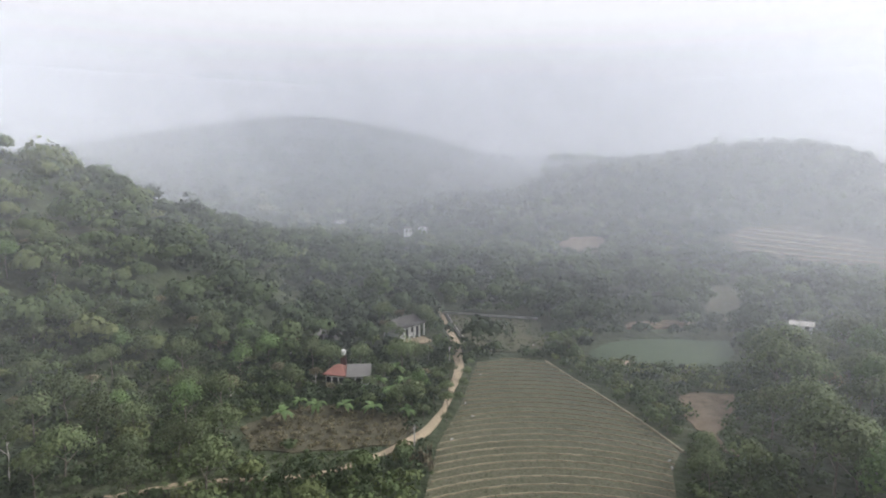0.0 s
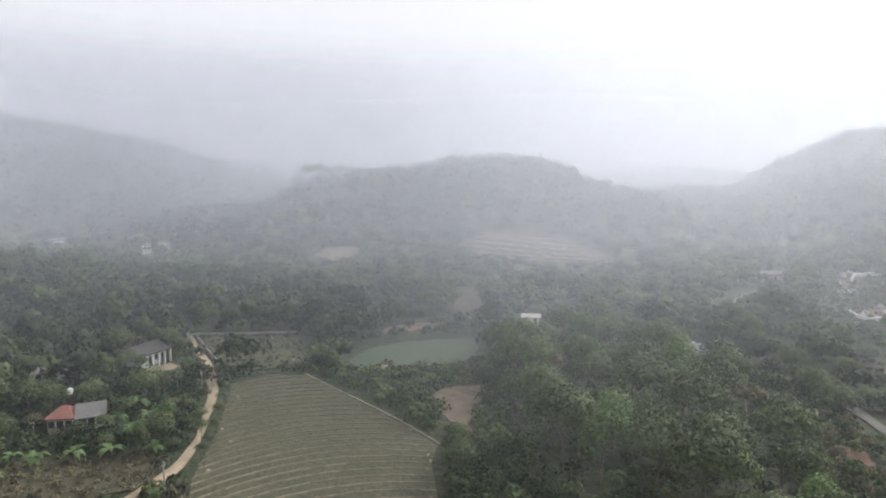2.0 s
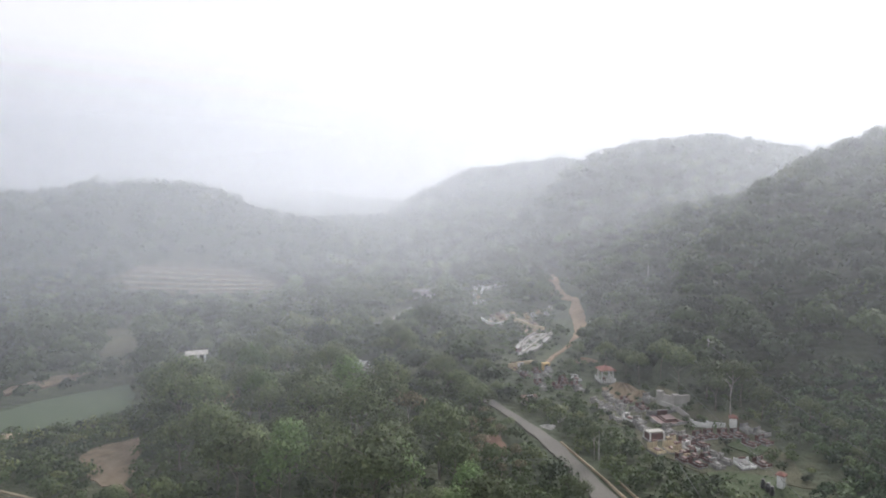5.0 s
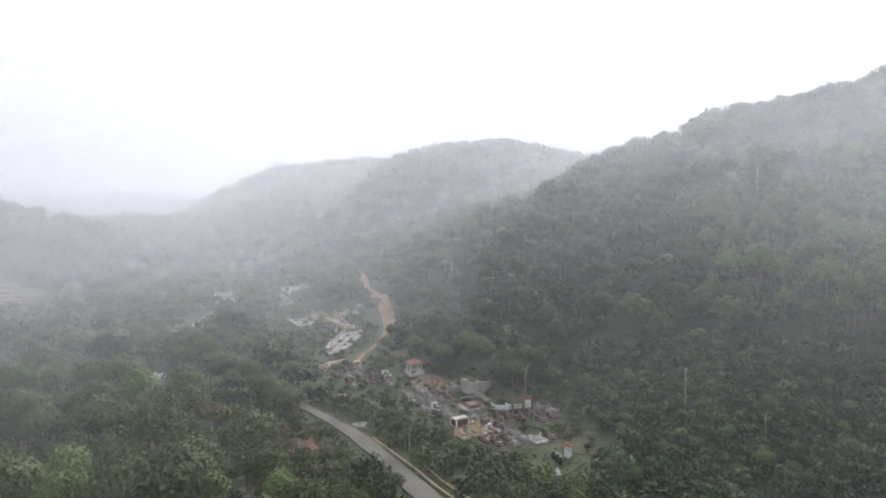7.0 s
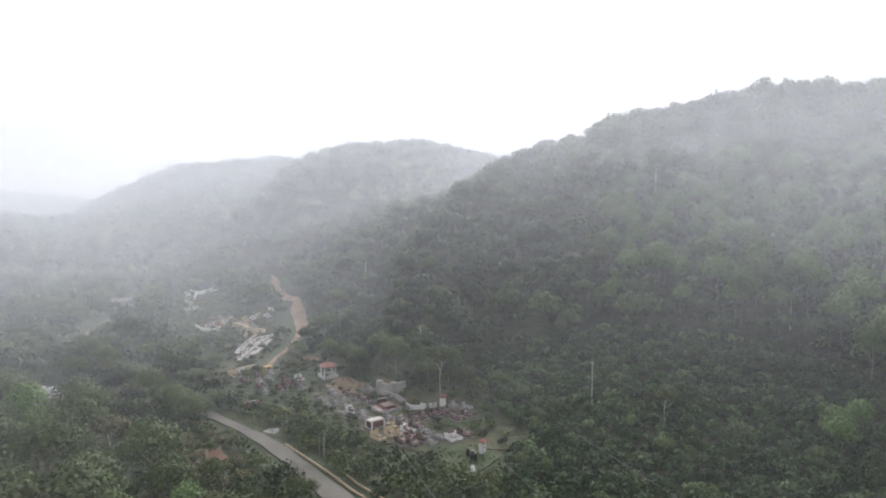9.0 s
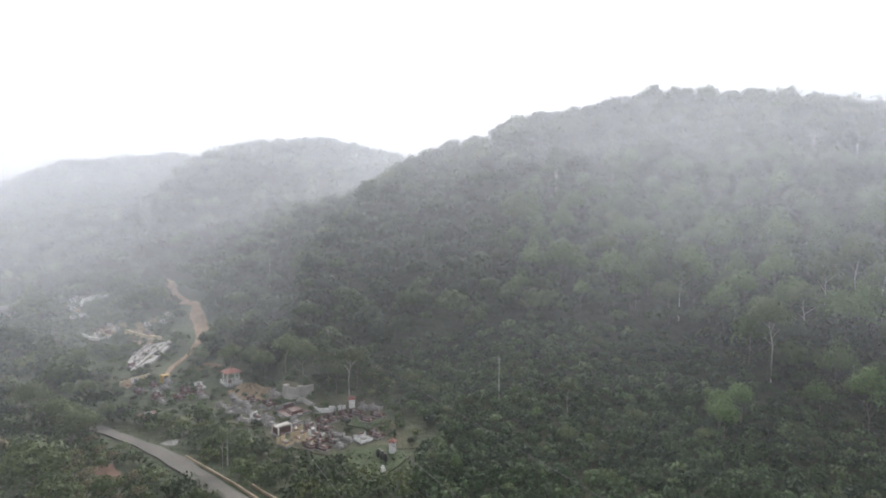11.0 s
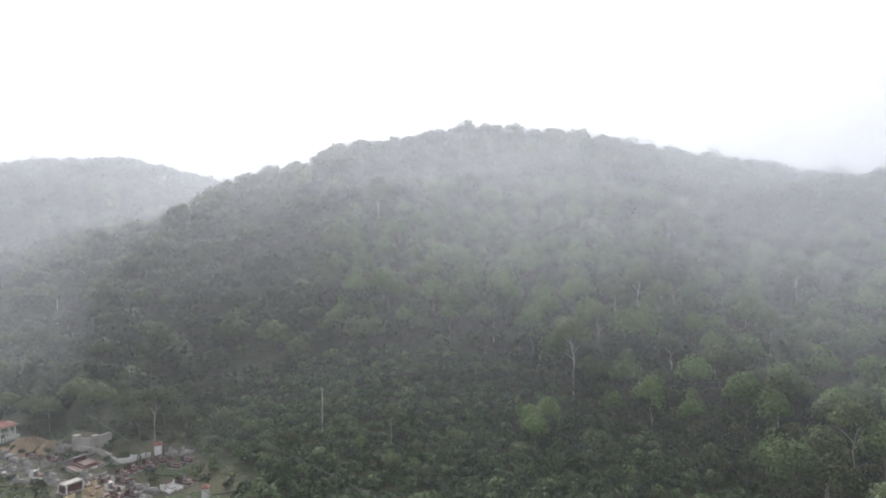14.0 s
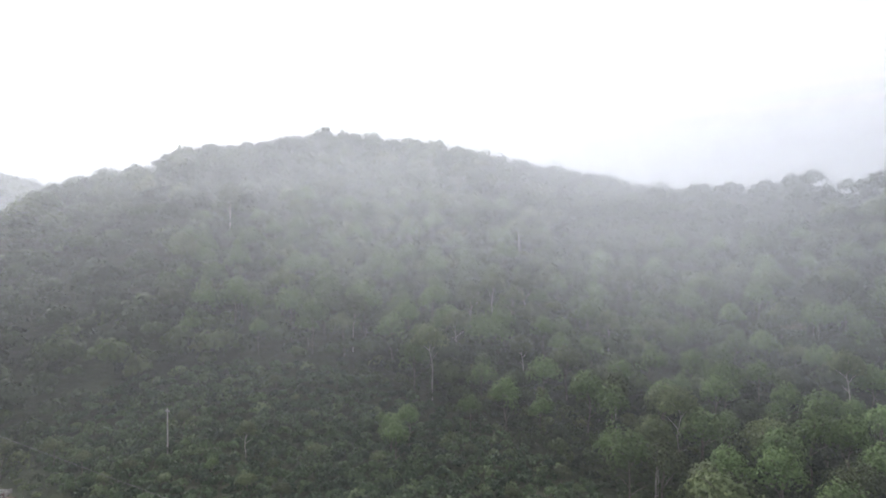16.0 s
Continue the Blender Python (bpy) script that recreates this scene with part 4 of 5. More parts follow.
# ---- poles, wires, pylons ----
def pole_at(x, y, tall, arm, label, mat=None):
    root = thing("utility_pole", pose(x, y, at_ground(x, y), 0, 0, 35), label, "utility pole", "utility poles")
    part("post", Shape().tube([(0, 0, -0.6), (0, 0, tall * 0.5), (0, 0, tall)], [0.12, 0.10, 0.075], 8), mat or KERB, root)
    if arm:
        part("crossarm", Shape().box(0, 0, tall - 0.55, arm, 0.12, 0.12, 0, 0.01), STEEL, root)
        for k in (-0.45, 0.0, 0.45):
            part("insulator", Shape().tube([(k * arm, 0, tall - 0.43), (k * arm, 0, tall - 0.2)], [0.06, 0.04], 6), GREY_STONE, root)
    return root


for x, y, tall in ((-3.9, 79.7, 4.4), (1.2, 117.0, 4.4), (-0.9, 145.6, 4.6)):
    pole_at(x, y, tall, 0.5, "short pale concrete utility pole beside the lane")
pole_at(110.0, -3.0, 7.4, 1.2, "concrete power pole with a crossarm on the brushy slope")
pole_at(214.8, 75.1, 8.0, 1.0, "distant concrete power pole on the wooded slope")
pole_at(88.4, 37.9, 4.6, 0.0, "plain pole in the shrubs by the road")


def cable(a, b, sag):
    root = thing("power_line", Matrix.Identity(4), "thin sagging power cable across the slope", "power line", "power lines")
    pts = [tuple(Vector(a).lerp(Vector(b), t / 24) - Vector((0, 0, sag * 4 * (t / 24) * (1 - t / 24)))) for t in range(25)]
    part("cable", Shape().tube(pts, [0.03] * 25, 5), WIRE, root)


pole_at(126.0, 32.0, 8.2, 1.4, "power pole half hidden in the trees above the graves")
pole_at(44.0, -27.5, 7.5, 1.4, "power pole at the foot of the slope")
for a, b in (((126, 31.9, 12.0), (44, -27.7, 6.4)), ((114.5, 35.8, 8.4), (44, -6.8, 10.6)), ((81.6, 23.9, 5.1), (44, 7.1, 13.0))):
    cable(a, b, 0.25)


def pylon_at(x, y, tall, label):
    root = thing("pylon", pose(x, y, at_ground(x, y), 0, 0, 30), label, "pylon", "pylons")
    for sx, sy in ((-1, -1), (1, -1), (1, 1), (-1, 1)):
        part("leg", Shape().tube([(sx * tall * 0.09, sy * tall * 0.09, -1), (sx * tall * 0.02, sy * tall * 0.02, tall)], [0.16, 0.1], 4), WIRE, root)
    for k in range(9):
        f0, f1 = k / 9, (k + 1) / 9
        r0, r1 = (tall * (0.09 - 0.07 * f) for f in (f0, f1))
        s = Shape()
        for (ax, ay), (bx, by) in (((-1, -1), (1, -1)), ((1, -1), (1, 1)), ((1, 1), (-1, 1)), ((-1, 1), (-1, -1))):
            s.tube([(ax * r0, ay * r0, tall * f0), (bx * r1, by * r1, tall * f1)], [0.06, 0.06], 4)
            s.tube([(bx * r0, by * r0, tall * f0), (ax * r1, ay * r1, tall * f1)], [0.06, 0.06], 4)
        part("lattice", s, WIRE, root)
    for z in (0.72, 0.85, 0.97):
        part("crossarm", Shape().tube([(-tall * 0.16, 0, tall * z), (0, 0, tall * z + 0.6), (tall * 0.16, 0, tall * z)], [0.08, 0.18, 0.08], 4), WIRE, root)


pylon_at(321, 178, 19, "steel lattice pylon in the haze between two hills")
pylon_at(352, 392, 22, "faint steel lattice pylon on the pass")

# concrete kerb beside the road and the low wall beside the lane
tagged(part("kerb", strip([(65.4, 8.6), (71.6, 20.6), (77.3, 28.6), (81.6, 33.6), (86.5, 39.8), (91, 45.6)], [0.26] * 6, 0.32), DIRT), "pale concrete drain kerb along the road", "kerb", kind="structure")
tagged(part("kerb", strip([(67, 7.8), (73.2, 19.6), (78.6, 27.6), (82.9, 32.6)], [0.24] * 4, 0.28), DIRT), "outer concrete edge of the roadside drain", "kerb", kind="structure")


def low_wall(name, pts, tall, thick, mat, label, posts=0.0, cap=None):
    root = thing(name, Matrix.Identity(4), label, "wall")
    for (ax, ay), (bx, by) in zip(pts, pts[1:]):
        n_ = max(1, int(math.hypot(bx - ax, by - ay) / 1.6))
        for k in range(n_):
            mx, my = ax + (bx - ax) * (k + 0.5) / n_, ay + (by - ay) * (k + 0.5) / n_
            part("panel", Shape().box(mx, my, at_ground(mx, my) - 0.4, math.hypot(bx - ax, by - ay) / n_, thick, tall + 0.4, math.atan2(by - ay, bx - ax), 0.03), mat, root)
            if posts:
                qx, qy = ax + (bx - ax) * k / n_, ay + (by - ay) * k / n_
                part("post", Shape().box(qx, qy, at_ground(qx, qy) - 0.4, thick * 2, thick * 2, tall + posts + 0.4, math.atan2(by - ay, bx - ax), 0.04), cap or mat, root)
    return root


low_wall("lane_wall", [(0.9, 155.4), (2.6, 145), (4.6, 134.6)], 0.9, 0.2, KERB, "low grey concrete wall along the lane")
low_wall("plot_wall", [(-0.5, 158.6), (12, 155.8), (24, 154)], 0.5, 0.2, KERB, "low pale wall behind the small plot")


# ---- cemetery ----
def kiosk(x, y, turn):
    root = thing("pavilion", pose(x, y, at_ground(x, y), 0, 0, turn), "open white pavilion with a red hipped roof on a railed platform", "pavilion")
    part("platform", Shape().box(0, 0, -0.9, 4.3, 4.3, 1.25, 0, 0.05), GREY_STONE, root)
    for sx, sy in ((-1, -1), (1, -1), (1, 1), (-1, 1)):
        part("column", Shape().box(sx * 1.55, sy * 1.55, 0.35, 0.30, 0.30, 2.75, 0, 0.03), WHITE, root)
        part("corner_post", Shape().box(sx * 2.05, sy * 2.05, 0.35, 0.34, 0.34, 1.05, 0, 0.06), WHITE, root)
    for sx, sy, lx, ly in ((0, -1, 3.9, 0.12), (0, 1, 3.9, 0.12), (-1, 0, 0.12, 3.9), (1, 0, 0.12, 3.9)):
        rail = part("balustrade", Shape().box(sx * 2.05, sy * 2.05, 1.0, lx, ly, 0.12, 0, 0.02), WHITE, root)
        for k in range(6):
            u = -0.4 + 0.16 * k
            bx, by = sx * 2.05 + u * lx * (lx > 1), sy * 2.05 + u * ly * (ly > 1)
            part("baluster", Shape().tube([(bx, by, 0.35), (bx, by, 0.62), (bx, by, 1.0)], [0.06, 0.13, 0.06], 6), WHITE, rail)
    for sx, sy, lx, ly in ((0, -1, 3.4, 0.26), (0, 1, 3.4, 0.26), (-1, 0, 0.26, 2.8), (1, 0, 0.26, 2.8)):
        part("beam", Shape().box(sx * 1.55, sy * 1.55, 3.1, lx, ly, 0.24, 0, 0.02), WHITE, root)
    part("roof", hip_roof(3.6, 3.6, 3.34, 0.95, 0.42, 0.3), RED_TILE, root)
    part("ridge", Shape().box(0, 0, 4.24, 1.4, 0.2, 0.2, 0, 0.05), RED_TILE, root)
    part("altar", Shape().box(0, 0.5, 0.35, 1.2, 0.7, 1.0, 0, 0.05), DARK_RED, root)
    return root


kiosk(128.8, 54.0, 42).scale = (0.8, 0.8, 0.86)


def grave(w, d, edge, slab, stone, label, tall=1.0, arch=False):
    """A tomb: plinth, low border walls, slab, and a headstone with a cap."""
    root = thing("grave", pose(0, 0, -90), label, "grave", "graves of the cemetery")
    part("plinth", Shape().box(0, 0, -0.7, w, d, 0.9, 0, 0.04), GREY_STONE, root)
    for sx, sy, lx, ly in ((0, -1, w * 0.36, 0.1), (-1, 0, 0.1, d - 0.5), (1, 0, 0.1, d - 0.5), (0, 1, w - 0.06, 0.14)):
        part("border", Shape().box(sx * (w / 2 - 0.12) - (w * 0.27 if sy < 0 else 0), sy * (d / 2 - 0.14), 0.2, lx, ly, 0.26 + (0.5 * tall if sy > 0 else 0), 0, 0.03), edge, root)
    part("border", Shape().box(w * 0.27, -(d / 2 - 0.14), 0.2, w * 0.36, 0.1, 0.26, 0, 0.03), edge, root)
    for sx, sy in ((-1, -1), (1, -1), (-1, 1), (1, 1)):
        part("corner_post", Shape().box(sx * (w / 2 - 0.12), sy * (d / 2 - 0.12), 0.2, 0.16, 0.16, 0.42 + (0.5 * tall if sy > 0 else 0), 0, 0.04), edge, root)
    part("paving", Shape().box(0, 0, 0.2, w - 0.4, d - 0.4, 0.05, 0, 0.02), slab, root)
    part("lower_slab", Shape().box(0, -0.1, 0.25, w * 0.48, d * 0.56, 0.2, 0, 0.03), edge if arch else stone, root)
    part("slab", Shape().box(0, -0.1, 0.45, w * 0.38, d * 0.48, 0.22, 0, 0.08), slab, root)
    part("headstone", Shape().box(0, d / 2 - 0.42, 0.25, w * 0.34, 0.2, tall * 0.85, 0, 0.05), stone, root)
    part("cap", Shape().box(0, d / 2 - 0.42, 0.25 + tall * 0.85, w * (0.46 if arch else 0.4), 0.34, 0.2 if arch else 0.1, 0, 0.09), DARK_RED if arch else edge, root)
    return root


KINDS = dict(
    white=grave(1.7, 2.4, WHITE, DARK_RED, GREY_STONE, "white painted grave with a dark red slab"),
    cream=grave(1.8, 2.4, CREAM, DARK_RED, CREAM, "cream painted grave with a low border wall", 1.5, True),
    red=grave(1.7, 2.2, DARK_RED, DARK_RED, GREY_STONE, "dark red tiled grave", 0.9),
    grey=grave(1.6, 2.2, GREY_STONE, GREY_STONE, KERB, "weathered grey stone grave", 0.9),
    big=grave(5.6, 5.0, GREY_STONE, DARK_RED, DARK_RED, "large walled family grave with red paving", 1.0),
    blue=grave(2.3, 2.4, WHITE, GREY_STONE, WHITE, "white grave with pale blue-grey fittings", 0.8, True))
PLACES = [("cream", 96.1, 31.6, 8), ("cream", 97.7, 29.9, -4), ("cream", 99.7, 29.9, 5), ("red", 95.2, 27.2, 4), ("red", 94.6, 25.0, 10), ("red", 97.0, 26.2, -6), ("red", 96.9, 24.0, 2), ("white", 99.3, 27.4, 6),
          ("cream", 97.2, 28.0, 12), ("grey", 103.0, 29.2, 12), ("red", 103.9, 27.2, 0), ("red", 105.0, 25.9, -8), ("big", 108.4, 33.9, -5), ("grey", 103.3, 36.4, 5), ("grey", 105.6, 37.8, 0), ("grey", 106.6, 42.4, 30),
          ("white", 108.3, 40.6, 12), ("grey", 110.4, 42.7, 0), ("grey", 112.2, 45.7, 8), ("grey", 110.3, 46.4, -10), ("grey", 114.6, 44.8, -4), ("grey", 116.8, 47.6, 20), ("red", 117.8, 45.0, 0), ("grey", 112.8, 41.2, 15),
          ("grey", 118.6, 41.7, -12), ("grey", 115.4, 39.6, 6), ("red", 111.2, 39.4, 0), ("grey", 97.6, 21.8, 20), ("grey", 95.6, 22.6, -5), ("blue", 97.5, 19.2, -8), ("red", 98.9, 17.2, 0), ("red", 105.9, 24.0, -12),
          ("red", 106.8, 22.2, 0), ("red", 104.4, 19.8, 14), ("red", 105.9, 18.2, 6), ("grey", 109.0, 21.2, 0), ("grey", 108.4, 19.0, 10), ("grey", 103.9, 32.1, 0), ("grey", 101.6, 31.4, -20), ("red", 101.4, 26.4, 10),
          ("grey", 99.2, 24.2, 30), ("red", 101.2, 28.6, -3), ("grey", 113.8, 49.4, 10), ("grey", 119.2, 49.4, 0),
          # on the upper slope, beside the track and below the heaps
          ("white", 234, 161.3, 0), ("white", 240.8, 163, 10), ("grey", 220.5, 153.3, 5), ("white", 202.5, 136.6, -8), ("white", 198.6, 137, 0), ("white", 235, 156.7, 12), ("white", 228, 157, -6), ("white", 200.5, 134.2, 4),
          ("cream", 210, 143, 0), ("white", 215, 148, 8), ("red", 177.3, 115.1, 0), ("grey", 186.1, 116.4, 6), ("white", 180.3, 110.7, -9), ("cream", 184.3, 111, 0), ("red", 176.1, 110.4, 12), ("white", 173, 112, 0),
          ("red", 182, 115.5, 4), ("cream", 184.6, 106, 0), ("white", 187.7, 105.2, -8), ("cream", 191.8, 105.1, 6), ("white", 192.4, 102.4, 0), ("cream", 181.4, 103.4, 10), ("grey", 178, 100, 0), ("red", 174.6, 98, 5),
          ("white", 203.7, 107, -20), ("white", 204.3, 104, 15), ("grey", 152, 88.5, 0), ("white", 156, 87.6, 6), ("grey", 148.6, 85.6, -4), ("red", 160.8, 88.8, 0), ("grey", 144.6, 83.6, 8), ("red", 141.4, 83.2, 0),
          ("cream", 125.6, 75.2, 0), ("white", 128.3, 74.6, 10), ("red", 126.6, 70, 0), ("grey", 129.3, 68.2, -8), ("red", 121.7, 70.1, 12), ("grey", 121.4, 66.5, 0), ("grey", 124, 72.2, 20), ("red", 121.8, 60.6, 0),
          ("red", 124.2, 61.6, 14), ("white", 126.0, 59.6, -6), ("red", 121.7, 57.6, 0), ("grey", 119.2, 55.6, 9), ("red", 118.6, 60.4, 0), ("grey", 115.8, 62.4, -12), ("red", 118.4, 64.8, 0), ("grey", 124.6, 66.2, 5),
          ("grey", 102.5, 103.5, 0), ("white", 105.5, 104, 12), ("grey", 98.5, 92, 0), ("cream", 101.5, 91.5, -8), ("grey", 95.6, 87.6, 5)]
for kind_, x, y, turn in PLACES:
    ob = KINDS[kind_]
    m = pose(x, y, at_ground(x, y) + 0.05, rng.uniform(-2, 2), rng.uniform(-2, 2), -40 + turn)
    if ob.name in used:
        ob = copy_thing(ob, m)
    used.add(ob.name)
    ob.matrix_basis = m

tomb = thing("flat_roofed_tomb", pose(100.6, 33.6, at_ground(100.6, 33.6), 0, 0, -40), "flat white roof slab over a low dark tomb", "tomb")
part("plinth", Shape().box(0, 0, -0.6, 3.2, 2.4, 0.8, 0, 0.04), GREY_STONE, tomb)
part("body", Shape().box(0, 0.1, 0.2, 2.5, 1.7, 1.0, 0, 0.03), DARK_RED, tomb)
for sx, sy in ((-1, -1), (1, -1), (1, 1), (-1, 1)):
    part("post", Shape().box(sx * 1.25, sy * 0.95, 0.2, 0.18, 0.18, 1.15, 0, 0.02), WHITE, tomb)
part("roof", Shape().box(0, 0, 1.35, 2.8, 1.5, 0.14, 0, 0.04), KERB, tomb)
low_wall("retaining_wall", [(113.7, 36.9), (111.9, 33.0), (109.4, 30.6), (107.4, 29.6)], 1.0, 0.25, KERB, "pale grey retaining wall stepping down the slope")
low_wall("shrine_wall", [(114.2, 37.2), (113.4, 34.2), (115.6, 32.4)], 2.1, 0.5, KERB, "ruined grey shrine wall with broken top", 0.5)
low_wall("fence_wall", [(107.6, 29.6), (107.9, 27.2), (109.0, 24.6)], 0.95, 0.18, WHITE, "white-posted fence wall at the edge of the cemetery", 0.35, WHITE)
low_wall("yellow_wall", [(126.6, 77.6), (130, 77), (133.7, 74.7)], 0.9, 0.3, CREAM, "low cream wall beside the track")
low_wall("terrace_wall", [(177, 106.3), (173.1, 101.4), (169.4, 95.2), (168.6, 90.6)], 1.5, 0.4, CREAM, "long cream retaining wall curving round a grave terrace")
low_wall("curved_wall", [(171.5, 115.8), (167.3, 110.5), (166.6, 107), (170.5, 106.4)], 1.1, 0.35, WHITE, "white curved front wall of a family grave plot")
low_wall("boundary_wall", [(222, 150), (233.4, 156.7), (243.3, 154.7), (251.5, 152.7), (259.6, 150.1)], 1.0, 0.4, WHITE, "pale boundary wall with posts along the upper graves", 0.5)
low_wall("ruined_wall", [(103.6, 106.8), (105.3, 106.2), (107.3, 105.3)], 1.2, 0.3, WHITE, "broken white wall among the trees", 0.4)
low_wall("ruined_wall", [(100.8, 100.4), (103.1, 99.2), (104.7, 98.5)], 0.9, 0.3, KERB, "broken grey wall among the trees", 0.3)
for k in range(4):
    low_wall("terrace_step", [(141 + 2.2 * k, 82.6 + 1.2 * k), (150.5 + 1.2 * k, 84.8 + 1.3 * k), (163.5 - 0.6 * k, 86.6 + 1.1 * k)], 0.5 + 0.25 * k, 0.5, (KERB, GREY_STONE)[k % 2], "grey stone step of the stepped grave terrace")
low_wall("plot_border", [(91.6, 20.5), (92.7, 18), (86, 13.4)], 0.22, 0.22, WEEDS, "low stone border round a grass plot")
low_wall("plot_border", [(90.4, 19.7), (84.8, 15.2)], 0.22, 0.22, WEEDS, "low stone border round a grass plot")
low_wall("stair_wall", [(98.8, 50.4), (101.8, 50.2), (104.9, 50)], 0.3, 0.28, KERB, "broken white stair edge climbing from the road")

shrine = thing("shrine", pose(130.4, 69.6, at_ground(130.4, 69.6), 0, 0, -35), "small bright yellow shrine", "shrine")
part("body", Shape().box(0, 0, -0.4, 1.5, 1.2, 1.9, 0, 0.04), YELLOW, shrine)
# no recess: a near-black plate paints the shade inside the shrine
part("opening", Shape().box(0, -0.66, 0.5, 0.8, 0.06, 0.9), DARK, shrine)
part("roof", hip_roof(1.5, 1.2, 1.5, 0.3, 0.12), YELLOW, shrine)
pillar = thing("gate_pillar", pose(109.6, 23.6, at_ground(109.6, 23.6), 0, 0, 20), "white pillar with a small red tiled top", "pillar")
part("shaft", Shape().box(0, 0, -0.4, 1.0, 1.0, 2.0, 0, 0.04), WHITE, pillar)
part("roof", hip_roof(1.1, 1.1, 1.6, 0.55, 0.15, 0.2), RED_TILE, pillar)
pillar = thing("shrine_pillar", pose(93.2, 13.8, at_ground(93.2, 13.8), 0, 0, -10), "slim white shrine pillar with an orange top", "pillar")
part("shaft", Shape().box(0, 0, -0.3, 0.85, 0.85, 2.2, 0, 0.05), WHITE, pillar)
part("roof", hip_roof(0.9, 0.9, 1.9, 0.5, 0.14, 0.2), RED_TILE, pillar)
for x, y, r_ in ((91.2, 15.0, 0.4), (90.4, 14.4, 0.32), (92.0, 15.8, 0.34)):
    urn = thing("stone_urn", pose(x, y, at_ground(x, y)), "dark weathered stone urn", "urn", "stone urns")
    part("body", Shape().tube([(0, 0, -0.2), (0, 0, 0.4), (0, 0, 0.9), (0, 0, 1.25), (0, 0, 1.4)], [r_ * 0.7, r_, r_ * 0.9, r_ * 0.5, r_ * 0.65], 10), DARK, urn)
mark = thing("stone_marker", pose(87.0, 14.3, at_ground(87.0, 14.3)), "white painted stone marker on the grass", "marker")
part("stone", Shape().tube([(0, 0, -0.2), (0, 0, 0.3), (0.05, 0, 0.8), (0.05, 0, 1.1)], [0.5, 0.45, 0.3, 0.12], 9), WHITE, mark)


def mound(x, y, r_, tall, mat, label, name="mound"):
    s, rings, k = Shape(), 7, 18
    vs = [(0, 0, tall)]
    for j in range(1, rings + 1):
        u = j / rings
        for i in range(k):
            a = 2 * math.pi * i / k
            q = r_ * u * (1 + 0.16 * math.sin(3 * a + x) + 0.1 * math.sin(7 * a + y))
            vs.append((q * math.cos(a), q * math.sin(a), tall * (0.5 + 0.5 * math.cos(math.pi * u)) * (1 + 0.2 * math.sin(5 * a + 3 * u)) - 0.5 * (j == rings)))
    fs = [(0, 1 + i, 1 + (i + 1) % k) for i in range(k)]
    fs += [(1 + (j - 1) * k + i, 1 + j * k + i, 1 + j * k + (i + 1) % k, 1 + (j - 1) * k + (i + 1) % k) for j in range(1, rings) for i in range(k)]
    s.add(vs, fs)
    root = thing(name, pose(x, y, at_ground(x, y)), label, "mound")
    part("heap", s, mat, root)


mound(123.4, 48.0, 4.6, 1.9, HEAP, "heap of raw yellow earth behind the graves")
mound(121.6, 43.4, 3.8, 1.6, HEAP, "heap of raw yellow earth behind the graves")
mound(143.6, 65.6, 3.4, 0.8, ORANGE_DIRT, "low heap of orange earth on the slope")
mound(96.5, 50.8, 1.5, 0.35, GREY_STONE, "pale boulder heap beside the road", "boulders")
tagged(part("stone_terrace", sheet([(137.1, 81.2), (146.2, 80.8), (163.7, 85.1), (167.7, 87.9), (158.6, 91.2), (144.9, 86.7)], 0.5, 2, 0.3), GREY_STONE), "grey paved grave terrace", "terrace", kind="structure")
tagged(part("stone_terrace", sheet([(181, 107), (178.8, 99.6), (168.7, 89.9), (162, 87.4), (160.6, 91.4), (170.2, 102.2)], 0.45, 2, 0.4), BARE), "trodden earth terrace of the upper graves", "terrace", kind="structure")
low_wall("terrace_wall", [(139.4, 81.3), (150.6, 84), (166.5, 86.9)], 1.0, 0.45, KERB, "long grey retaining wall of the grave terrace")
tagged(part("grave_plot", sheet([(170, 115), (186, 116.5), (184, 111), (168.5, 106.5), (165, 108)], 0.3, 2, 0.5), BARE), "reddish trodden earth of a family grave plot", "ground", kind="structure")
tagged(part("clearing", sheet([(98.9, 93.2), (102.6, 93.3), (103.7, 88.1), (95.9, 84.8), (92.7, 86.8)], 0.25, 2, 0.8), BARE), "bare brown clearing among the trees", "ground", kind="structure")
tagged(part("concrete_ramp", sheet(RAMP, 0.5, 2, 0.3), KERB), "pale concrete ramp beside the road", "ramp", kind="structure")
tagged(part("cemetery_ground", sheet([(95, 10), (93, 24), (96, 34), (104, 38), (106, 46), (116, 50), (124, 44), (117, 32), (112, 20)], 0.12, 2, 0.8), WEEDS), "trodden brown earth between the graves", "ground", kind="structure")
tagged(part("grass_plot", sheet([(86, 14), (88, 20.4), (92.6, 23), (95, 20), (96, 15), (92, 11)], 0.2, 1.5, 0.4), GRASS), "mown green grass plot below the graves", "grass", kind="structure")
tagged(part("grass_plot", sheet([(101, 18.5), (104.5, 17), (106, 21.5), (103, 23)], 0.28, 1.5, 0.3), GRASS), "small green grass plot between graves", "grass", kind="structure")
gxs, gys = scatter(rng, 80, 120, 0.9, 70, 86)
keep = (inside(gxs, gys, [(86, 14), (88, 20.4), (92.6, 23), (95, 20), (96, 15), (92, 11)]) | inside(gxs, gys, [(101, 18.5), (104.5, 17), (106, 21.5), (103, 23)])) & (rng.random(len(gxs)) < 0.6)
for _, x, y, _ in PLACES:
    keep &= np.hypot(gxs - x, gys - y) > 1.4
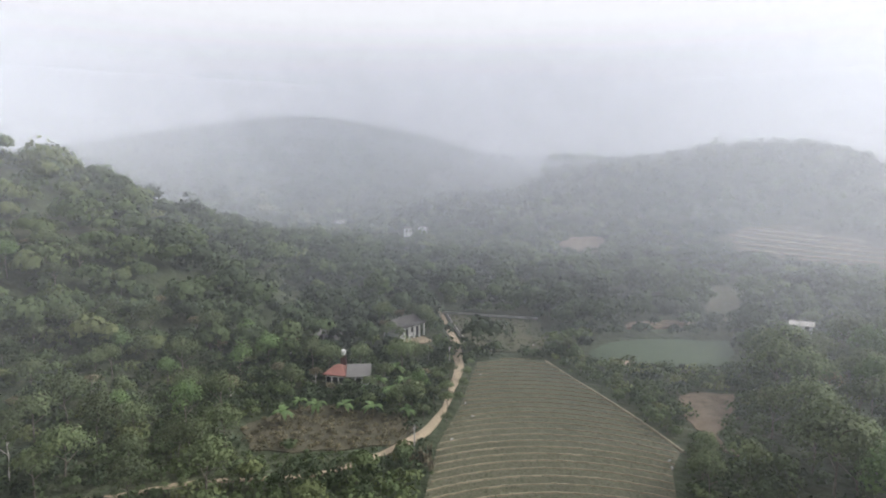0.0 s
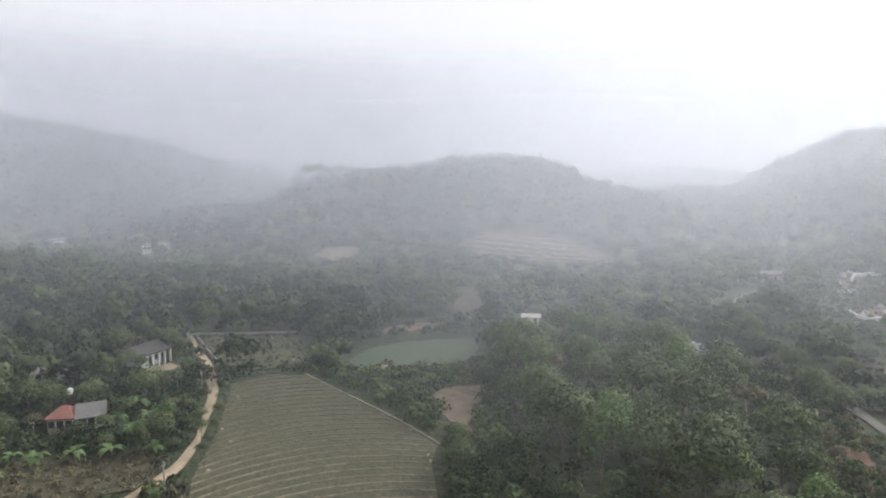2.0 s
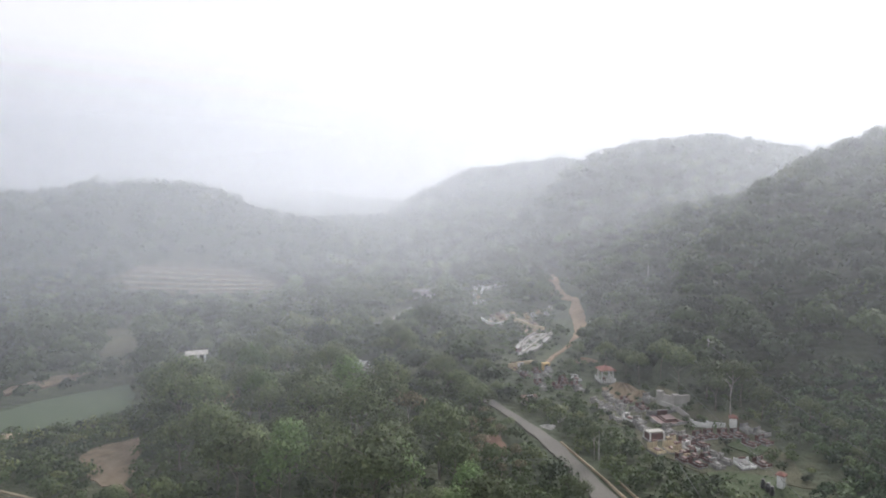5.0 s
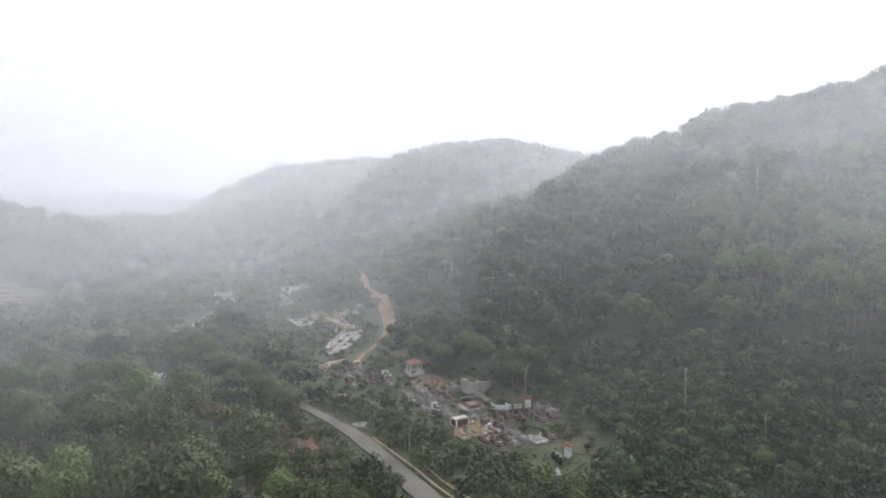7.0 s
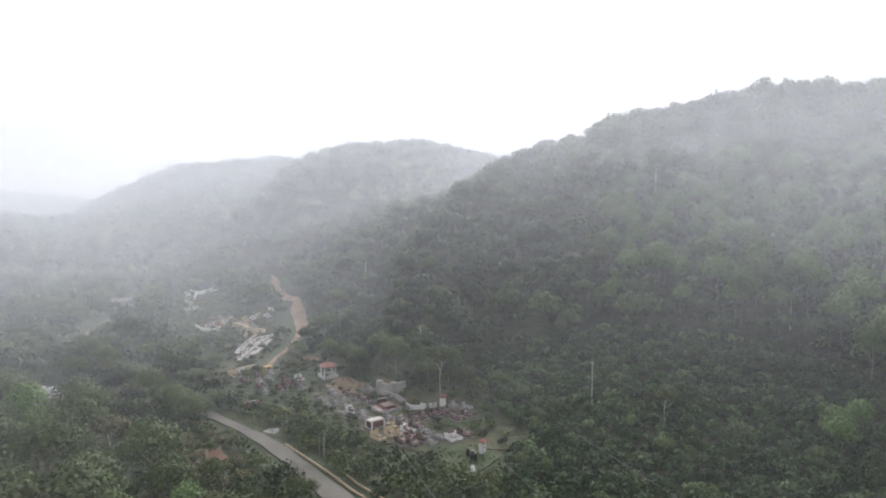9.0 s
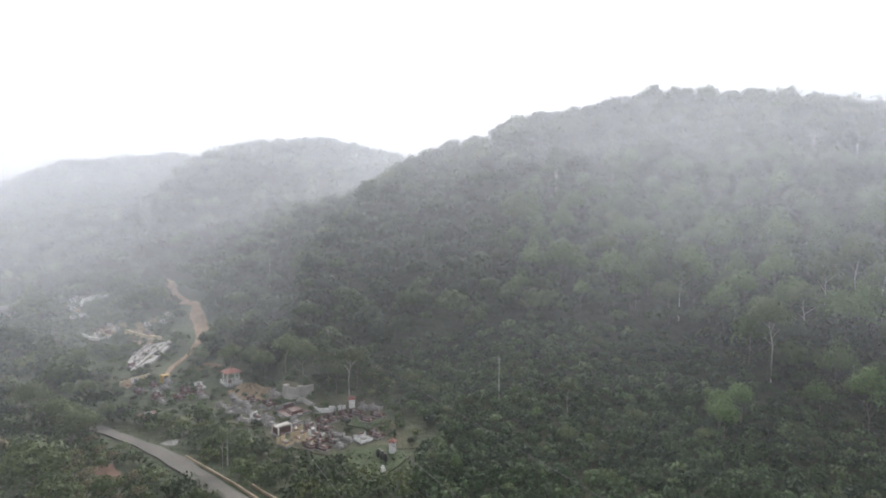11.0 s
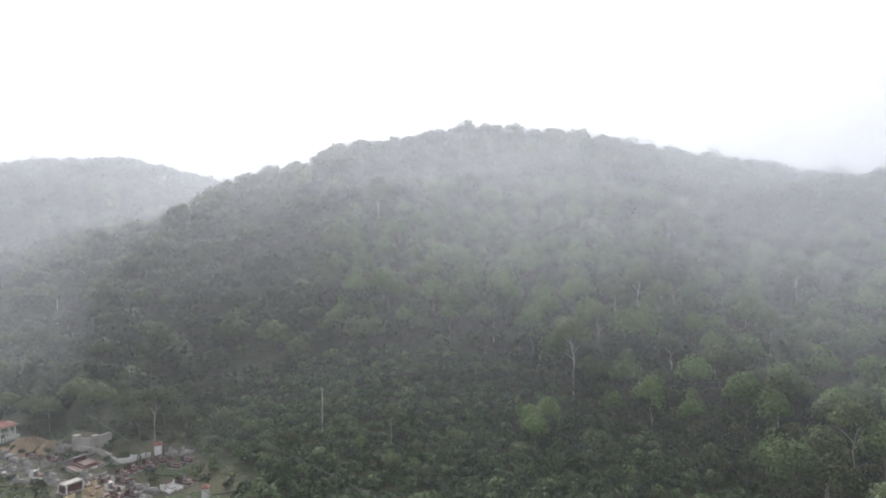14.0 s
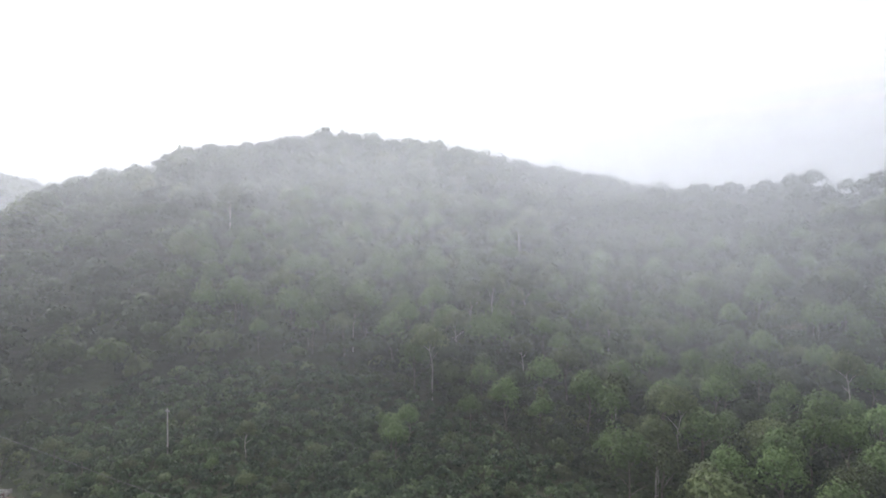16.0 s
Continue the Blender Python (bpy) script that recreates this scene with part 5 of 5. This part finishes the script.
forest("grass_tufts", gxs[keep], gys[keep], 0.4, 0.2, 26, 0.13, True, "uneven green grass tufts on the plots below the graves", spread=0.14, mid=0.55, category="grass", mat=LEAF_BRUSH, seed=18)
gxs, gys = scatter(rng, 80, 300, 2.3, 48, 86)
keep = inside(gxs, gys, GRAVES) & ~near_line(gxs, gys, TRACK, 2.6)
for _, x, y, _ in PLACES:
    keep &= np.hypot(gxs - x, gys - y) > 2.0
keep &= (np.hypot(gxs - 128, gys - 54) > 5.0) & (rng.random(len(gxs)) < np.where(gxs < 118, 0.7, 0.75)) & ~inside(gxs, gys, [(85, 12), (88, 22), (94, 24), (97, 14), (92, 10)])
forest("cemetery_shrubs", gxs[keep], gys[keep], 1.1, 0.45, 64, 0.28, True, "low weeds and shrubs between the graves", category="shrubs", seed=11)


# ---- small things round the field ----
sack = None
for x, y, r_, turn in ((4.6, 93.1, 0.34, 10), (3.6, 98.4, 0.3, 70), (6.9, 112.5, 0.32, 120), (29.7, 77.6, 0.36, 30), (29.3, 75.6, 0.3, 95), (19.6, 131.5, 0.4, 15), (1.2, 84.6, 0.28, 50)):
    m = pose(x, y, at_ground(x, y) + 0.15, 0, 0, turn)
    m = m @ Matrix.Scale(1.4 * r_, 4)
    if sack is None:
        sack = thing("sack", m, "small white filled sack lying at the field edge", "sack", "sacks at the field")
        part("bag", Shape().tube([(-0.6, 0, 0.2), (-0.5, 0, 0.24), (0, 0, 0.27), (0.42, 0, 0.22), (0.5, 0, 0.2)], [0.1, 0.26, 0.3, 0.24, 0.08], 9), KERB, sack)
        part("tied_end", Shape().tube([(0.48, 0, 0.2), (0.66, 0.03, 0.24)], [0.05, 0.12], 7), KERB, sack)
    else:
        copy_thing(sack, pose(x, y, at_ground(x, y) + 0.15, 0, 0, turn))
for x, y in ((-3.2, 78.2), (-2.4, 77.0), (-4.4, 76.6), (-2.0, 79.6), (-1.6, 75.4)):
    clump = thing("reed_clump", pose(x, y, at_ground(x, y)), "tall clump of dry straw-coloured reeds beside a pole", "reeds", "dry reeds beside the lane")
    s = Shape()
    for k in range(46):
        a, lean, tall = rng.uniform(0, 6.28), rng.uniform(0.1, 0.75), rng.uniform(0.9, 2.1)
        bx, by = rng.normal(size=2) * 0.22
        tip = (bx + lean * tall * math.cos(a) * 0.6, by + lean * tall * math.sin(a) * 0.6, tall)
        mid = (bx + lean * tall * math.cos(a) * 0.2, by + lean * tall * math.sin(a) * 0.2, tall * 0.6)
        w = 0.045
        dx, dy = -w * math.sin(a), w * math.cos(a)
        s.add([(bx - dx, by - dy, -0.1), (bx + dx, by + dy, -0.1), (mid[0] + dx * 1.6, mid[1] + dy * 1.6, mid[2]), (mid[0] - dx * 1.6, mid[1] - dy * 1.6, mid[2]), tip],
              [(0, 1, 2, 3), (3, 2, 4)])
    part("blades", s, STRAW, clump)
ux, uy = scatter(rng, 110, 170, 1.3, -5, 20)
keep = inside(ux, uy, UPPER_FIELD) & (rng.random(len(ux)) < 0.7)
forest("plot_weeds", ux[keep], uy[keep], 0.6, 0.3, 26, 0.16, True, "patchy green weeds over the small plot", category="weeds", seed=14)
